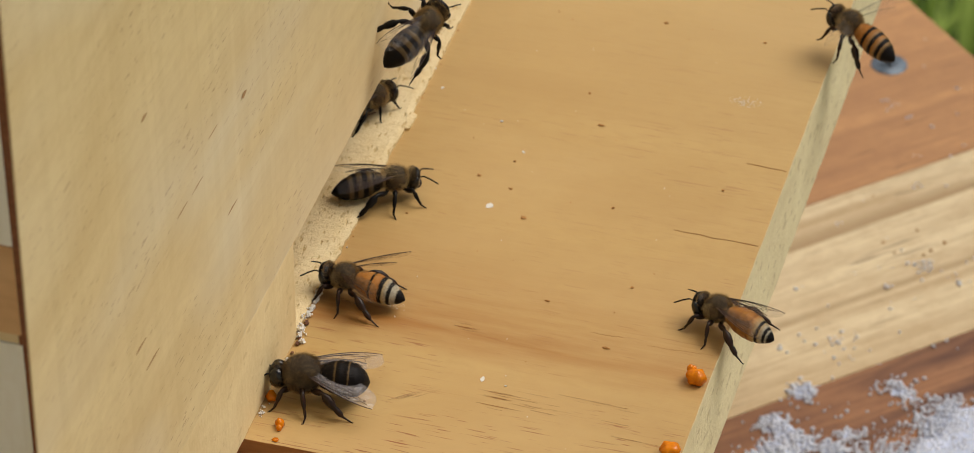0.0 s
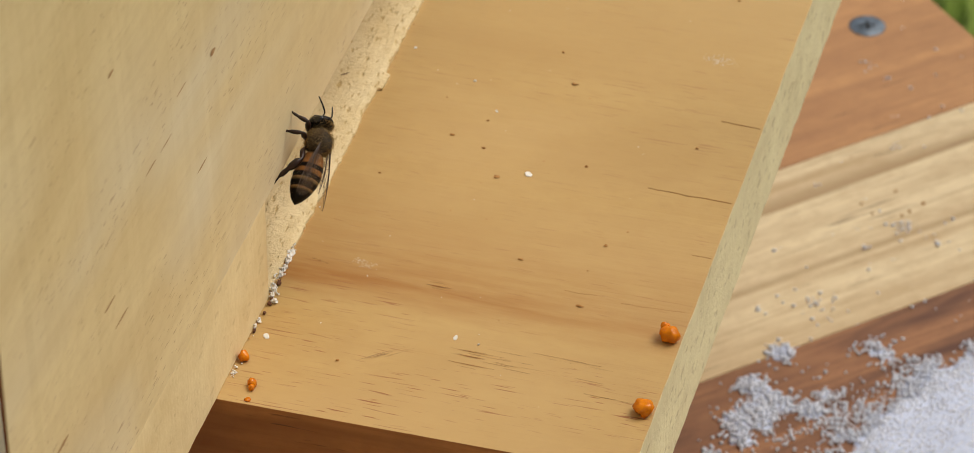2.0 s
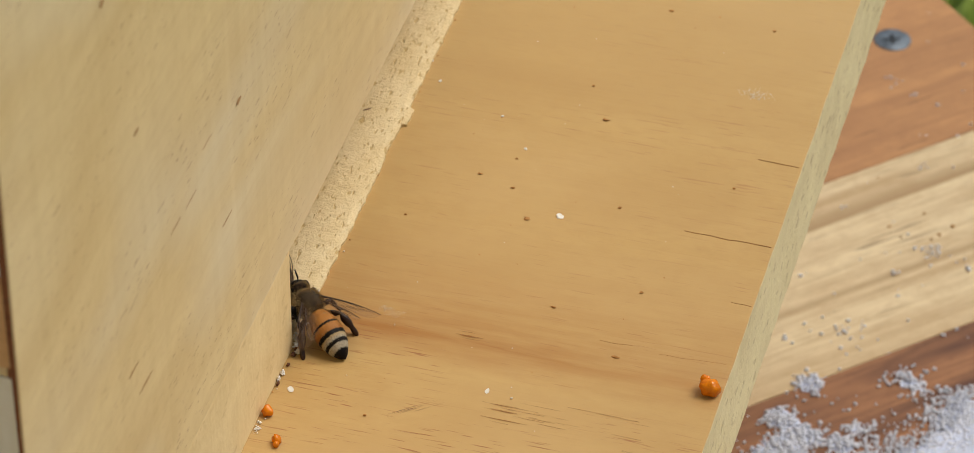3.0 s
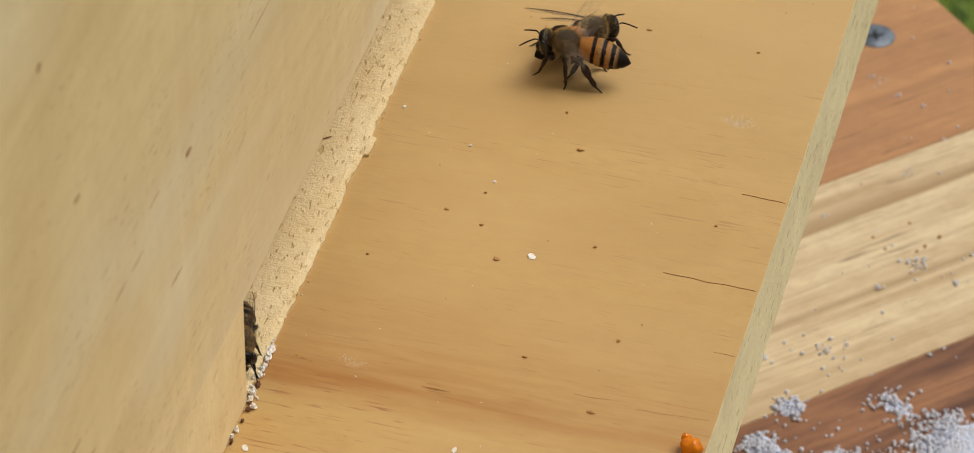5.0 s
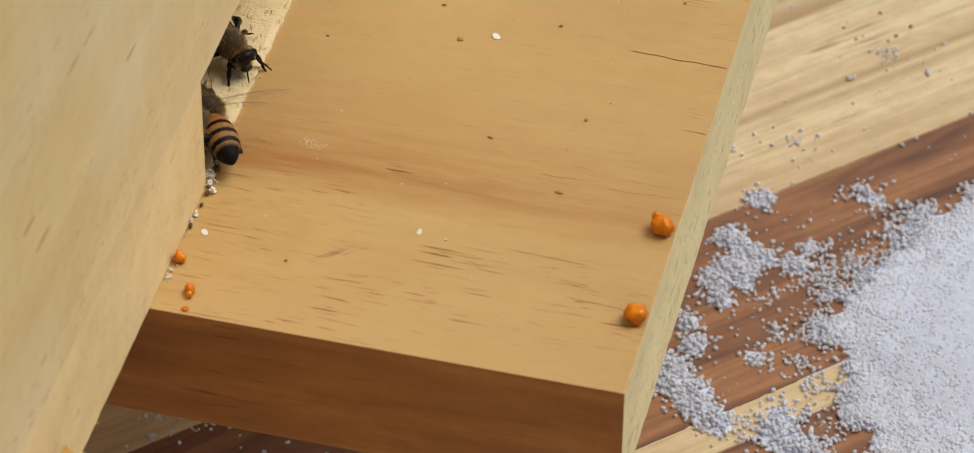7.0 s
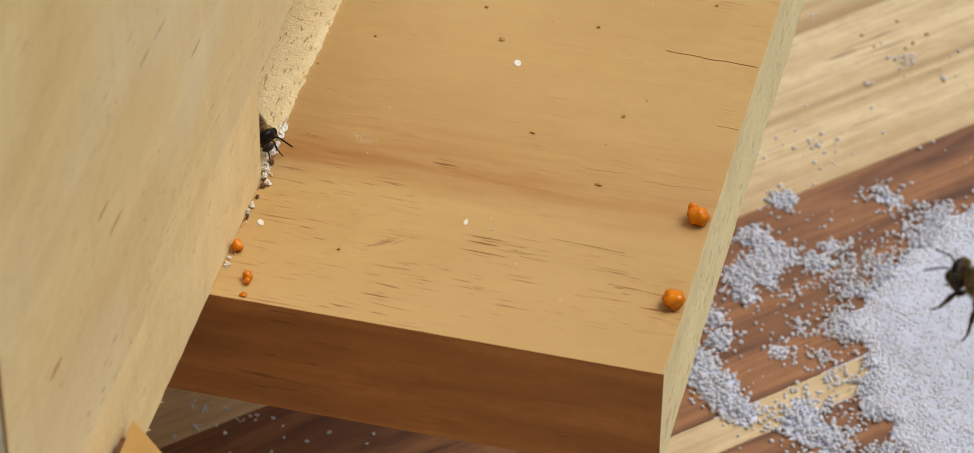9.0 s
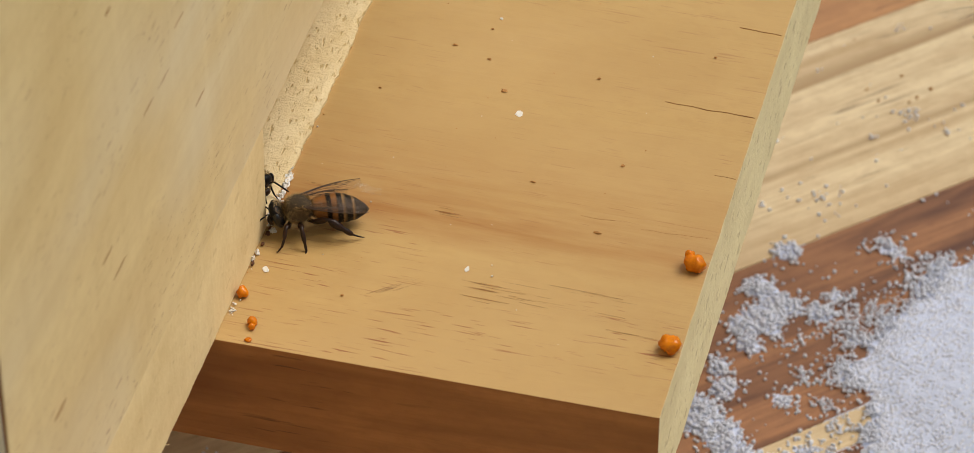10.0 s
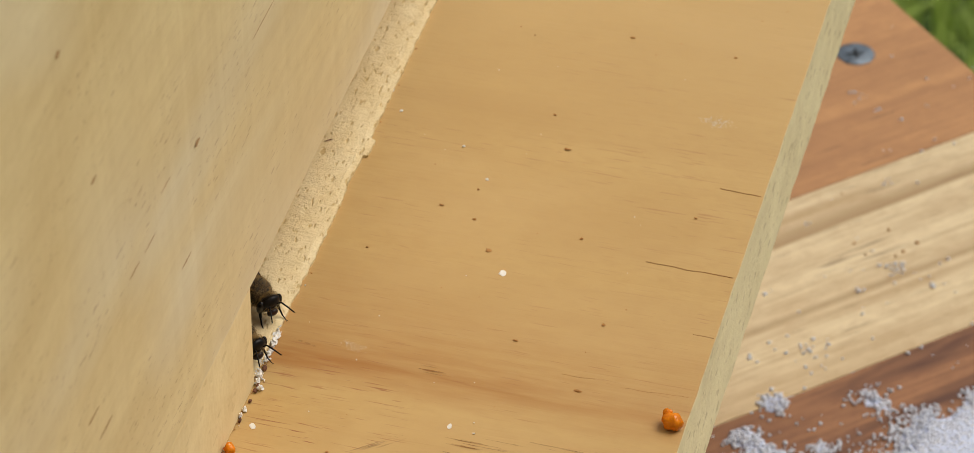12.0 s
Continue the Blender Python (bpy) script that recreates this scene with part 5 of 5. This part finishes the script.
    walk(ob, [
        row(0, 18, 45, 12, 0, 156, 0),
        row(4.3, 18, 45, 12, 0, 156, 0),
        row(4.8, 4.3, 10.73, 2, 10, 156, 0),
        row(4.9, 3.15, 9.65, 1.6, 15, 163, 0),
        row(5, 2.51, 10.80, 0.25, 5, 184, 0),
        row(5.1, 1.81, 9.72, 1.3, 20, 140, 0),
        row(5.2, 1.04, 10.16, 1.4, 20, 144, 0),
        row(5.3, 2, 9.9, 0.6, 20, 138, 0),
        row(5.4, 1.66, 10.56, 0.6, 20, 154, 0),
        row(5.5, 1.12, 12.23, 0.4, 15, 157, 0),
        row(5.6, 0.19, 11.94, 0.2, 5, 140, 0),
        row(5.8, -0.26, 12.02, 0.1, 0, 130, 0),
        row(6.3, -4, 14, 0.05, 0, 130, 0),
        row(12, -4, 14, 0.05, 0, 130, 0),
    ])
    ob, legs = bee("worker", "half", "striped worker bee leaving the slot by air", "honeybee", 1.06)
    walk(ob, [
        row(0, -2.5, 14, 0.05, 0, 80, 0),
        row(5, -2.5, 14, 0.05, 0, 80, 0),
        row(5.4, -0.5, 11.25, 0.1, 0, 80, 0),
        row(5.5, -0.55, 11.35, 0.1, 0, 78, 0),
        row(5.6, -0.28, 10.7, 0.1, 0, 81, 0),
        row(5.8, -0.13, 9.58, 0.1, 0, 79, 0),
        row(5.9, 2.42, 9.43, 0.5, 10, 38, 0),
        row(6, 2.49, 10.2, 0.6, 15, 56, 0),
        row(6.1, 5.43, 9.36, 1.6, 15, 57, 0),
        row(6.6, 25, 35, 12, 0, 57, 0),
        row(12, 25, 35, 12, 0, 57, 0),
    ])
    ob, legs = bee("brown_air", "beat", "brown banded worker bee flying in to the slot", "honeybee", 1.06)
    walk(ob, [
        row(0, 28, 25, 10, 0, 175, 0),
        row(5.9, 28, 25, 10, 0, 175, 0),
        row(6.2, 9.11, 6.97, 2.8, 10, 175, 0),
        row(6.3, 6.97, 7.08, 2.2, 10, 177, 0),
        row(6.4, 4.25, 7, 2, 10, 175, 0),
        row(6.5, 2.17, 5.48, 1.7, 10, 176, 0),
        row(6.6, 1.78, 3.07, 1.3, 15, 182, 0),
        row(6.7, 0.59, 3.41, 0.5, 15, 150, 0),
        row(6.8, 0.36, 3.36, 0.4, 15, 179, 0),
        row(6.9, -0.03, 3.43, 0.1, 5, 144, 0),
        row(7, -0.19, 3.37, 0.05, 0, 126, 0),
        row(7.1, -0.33, 3.31, 0.05, 0, 119, 0),
        row(7.2, -0.63, 3.76, 0.05, 0, 120, 0),
        row(7.7, -4, 7, 0.05, 0, 120, 0),
        row(12, -4, 7, 0.05, 0, 120, 0),
    ])
    ob, legs = bee("dark", "folded", "dark worker bee stepping out of the slot", "honeybee", 1.06)
    walk(ob, [
        row(0, -2.5, 9, 0.05, 0, 58, 0),
        row(6.5, -2, 7.5, 0.05, 0, 58, 0),
        row(6.9, -0.86, 4.75, 0.05, 0, 10, 0),
        row(7, -0.60, 5.06, 0.1, -10, -34, 0),
        row(7.1, -0.62, 5.02, 0.1, -5, -28, 0),
        row(7.2, -0.6, 4.95, 0.1, 0, -15, 0),
        row(7.6, 2.5, 8.5, 0.5, 0, -9, 0),
        row(7.8, 6, 14, 4, 0, -9, 0),
        row(8.3, 20, 40, 12, 0, -9, 0),
        row(12, 20, 40, 12, 0, -9, 0),
    ])
    stepping(legs, 6.5, 7.2)
    ob, legs = bee("air", "beat", "amber-banded worker bee flying over the sugar", "honeybee", 1.06)
    walk(ob, [
        row(0, 32, 0, 10, 0, 168, 0),
        row(8.4, 32, 0, 10, 0, 168, 0),
        row(8.8, 11.42, -4.95, 5, 15, 168, 0),
        row(8.9, 9.63, -3.92, 5, 15, 167, 0),
        row(9, 10.56, -3.22, 5, 15, 169, 0),
        row(9.1, 10.35, -0.49, 5, 15, 176, 0),
        row(9.5, 32, 20, 12, 0, 176, 0),
        row(12, 32, 20, 12, 0, 176, 0),
    ])
    ob, legs = bee("brown_air", "beat", "brown worker bee hovering over the spilled sugar", "honeybee", 1.06)
    walk(ob, [
        row(0, 30, 5, -3, 0, 133, 0),
        row(8.8, 30, 5, -3, 0, 133, 0),
        row(9.2, 10.12, 13.96, -9, 0, 133, 0),
        row(9.3, 8.49, 14.43, -9.3, 0, 126, 0),
        row(9.4, 6.93, 16.47, -9.9, -15, 186, 0),
        row(9.5, 6.9, 16.81, -10.5, 10, 131, 0),
        row(9.6, 6.92, 16.83, -10.5, 10, 118, 0),
        row(9.7, 6.92, 16.9, -10.4, 12, 114, 0),
        row(9.8, 6.92, 17.03, -10.2, 15, 110, 0),
        row(9.9, 7.54, 16.48, -8, 15, 102, 0),
        row(10, 8.59, 17.54, -6, 15, 104, 0),
        row(10.5, 28, 45, 10, 0, 104, 0),
        row(12, 28, 45, 10, 0, 104, 0),
    ])
    ob, legs = bee("brown", "half", "brown banded worker bee walking into the slot", "honeybee", 1.06)
    walk(ob, [
        row(0, 22, 45, 12, 0, -175, 0),
        row(9.2, 22, 45, 12, 0, -175, 0),
        row(9.45, 8, 16, 6, 0, -175, 0),
        row(9.7, 2.06, 5.13, 1.3, 10, -175, 0),
        row(9.8, 0.67, 2.94, 0.05, 5, -157, 0),
        row(9.9, 0.69, 2.77, 0, 0, -157, 0),
        row(10, 0.59, 2.62, 0, 0, -155, 0),
        row(10.3, 0.62, 2.78, 0, 0, -191, 0),
        row(10.5, 0.59, 2.99, 0, 0, -202, 0),
        row(10.6, 0.43, 3.1, 0, 0, -203, 0),
        row(10.8, 0.25, 3.25, 0, 0, -205, 0),
        row(11, 0.12, 3.40, 0, 0, -206, 0),
        row(11.2, -0.02, 3.55, 0, 0, -216, 0),
        row(11.4, -0.61, 4, 0, 0, -221, 0),
        row(11.8, -3.5, 5, 0.05, 0, -221, 0),
        row(12, -3.5, 5, 0.05, 0, -221, 0),
    ])
    stepping(legs, 9.8, 11.8)
    ob, legs = bee("brown_air", "beat", "dark worker bee flying off over the board", "honeybee", 1.06)
    walk(ob, [
        row(0, -1, 60, 30, 0, 42, 0),
        row(10.3, -1, 60, 30, 0, 42, 0),
        row(10.7, 3.92, 8, 2.2, 10, 42, 0),
        row(10.8, 5.92, 7.46, 1.6, 15, 33, 0),
        row(10.9, 8.46, 8.63, 2.5, 15, 44, 0),
        row(11.4, 30, 40, 15, 0, 44, 0),
        row(12, 30, 40, 15, 0, 44, 0),
    ])
    ob, legs = bee("worker", "folded", "worker bee peering out from under the wall", "honeybee", 1.06)
    walk(ob, [
        row(0, -2.5, 11, 0.05, 0, 83, 0),
        row(10.8, -2.5, 11.5, 0.05, 0, 83, 0),
        row(11.2, -0.67, 8.89, 0.05, 0, 83, 0),
        row(11.4, -0.59, 8.98, 0.05, 0, 78, 0),
        row(11.5, -0.69, 9.01, 0.05, 0, 77, 0),
        row(11.6, -0.78, 8.87, 0.05, 0, 78, 0),
        row(11.8, -0.91, 8.28, 0.05, 0, 75, 0),
        row(12, -1.4, 9.6, 0.05, 0, 75, 0),
    ])
    stepping(legs, 11.2, 11.8)
    ob, legs = bee("guard", "folded", "dark guard bee looking out of the slot", "honeybee", 1.06)
    walk(ob, [
        row(0, -5, 9, 0.05, 0, 15, 0),
        row(11.2, -2.5, 5.5, 0.05, 0, 15, 0),
        row(11.6, -1.25, 4.38, 0.05, 0, 15, 0),
        row(11.8, -1.08, 4.17, 0.05, 0, 1, 0),
        row(12, -0.57, 4.14, 0.05, 0, -38, 0),
    ])
    stepping(legs, 11.2, 12.0)
    walk(loose_flake, [
        (0.0, pose(0.0188, 0.0649, 0, 0, 0, 40)),
        (0.15, pose(0.0188, 0.0649, 0, 0, 0, 40)),
        (0.4, pose(0.0255, 0.0650, 0.0004, 0, 0, 90)),
        (0.8, pose(0.0295, 0.0653, 0, 0, 0, 130)),
        (7.2, pose(0.0296, 0.0652, 0, 0, 0, 130)),
        (7.6, pose(0.0296, 0.0652, 0, 0, 0, 130)),
        (7.9, pose(0.0283, 0.0586, 0, 0, 0, 90)),
        (12.0, pose(0.0283, 0.0586, 0, 0, 0, 90)),
    ])


motions()
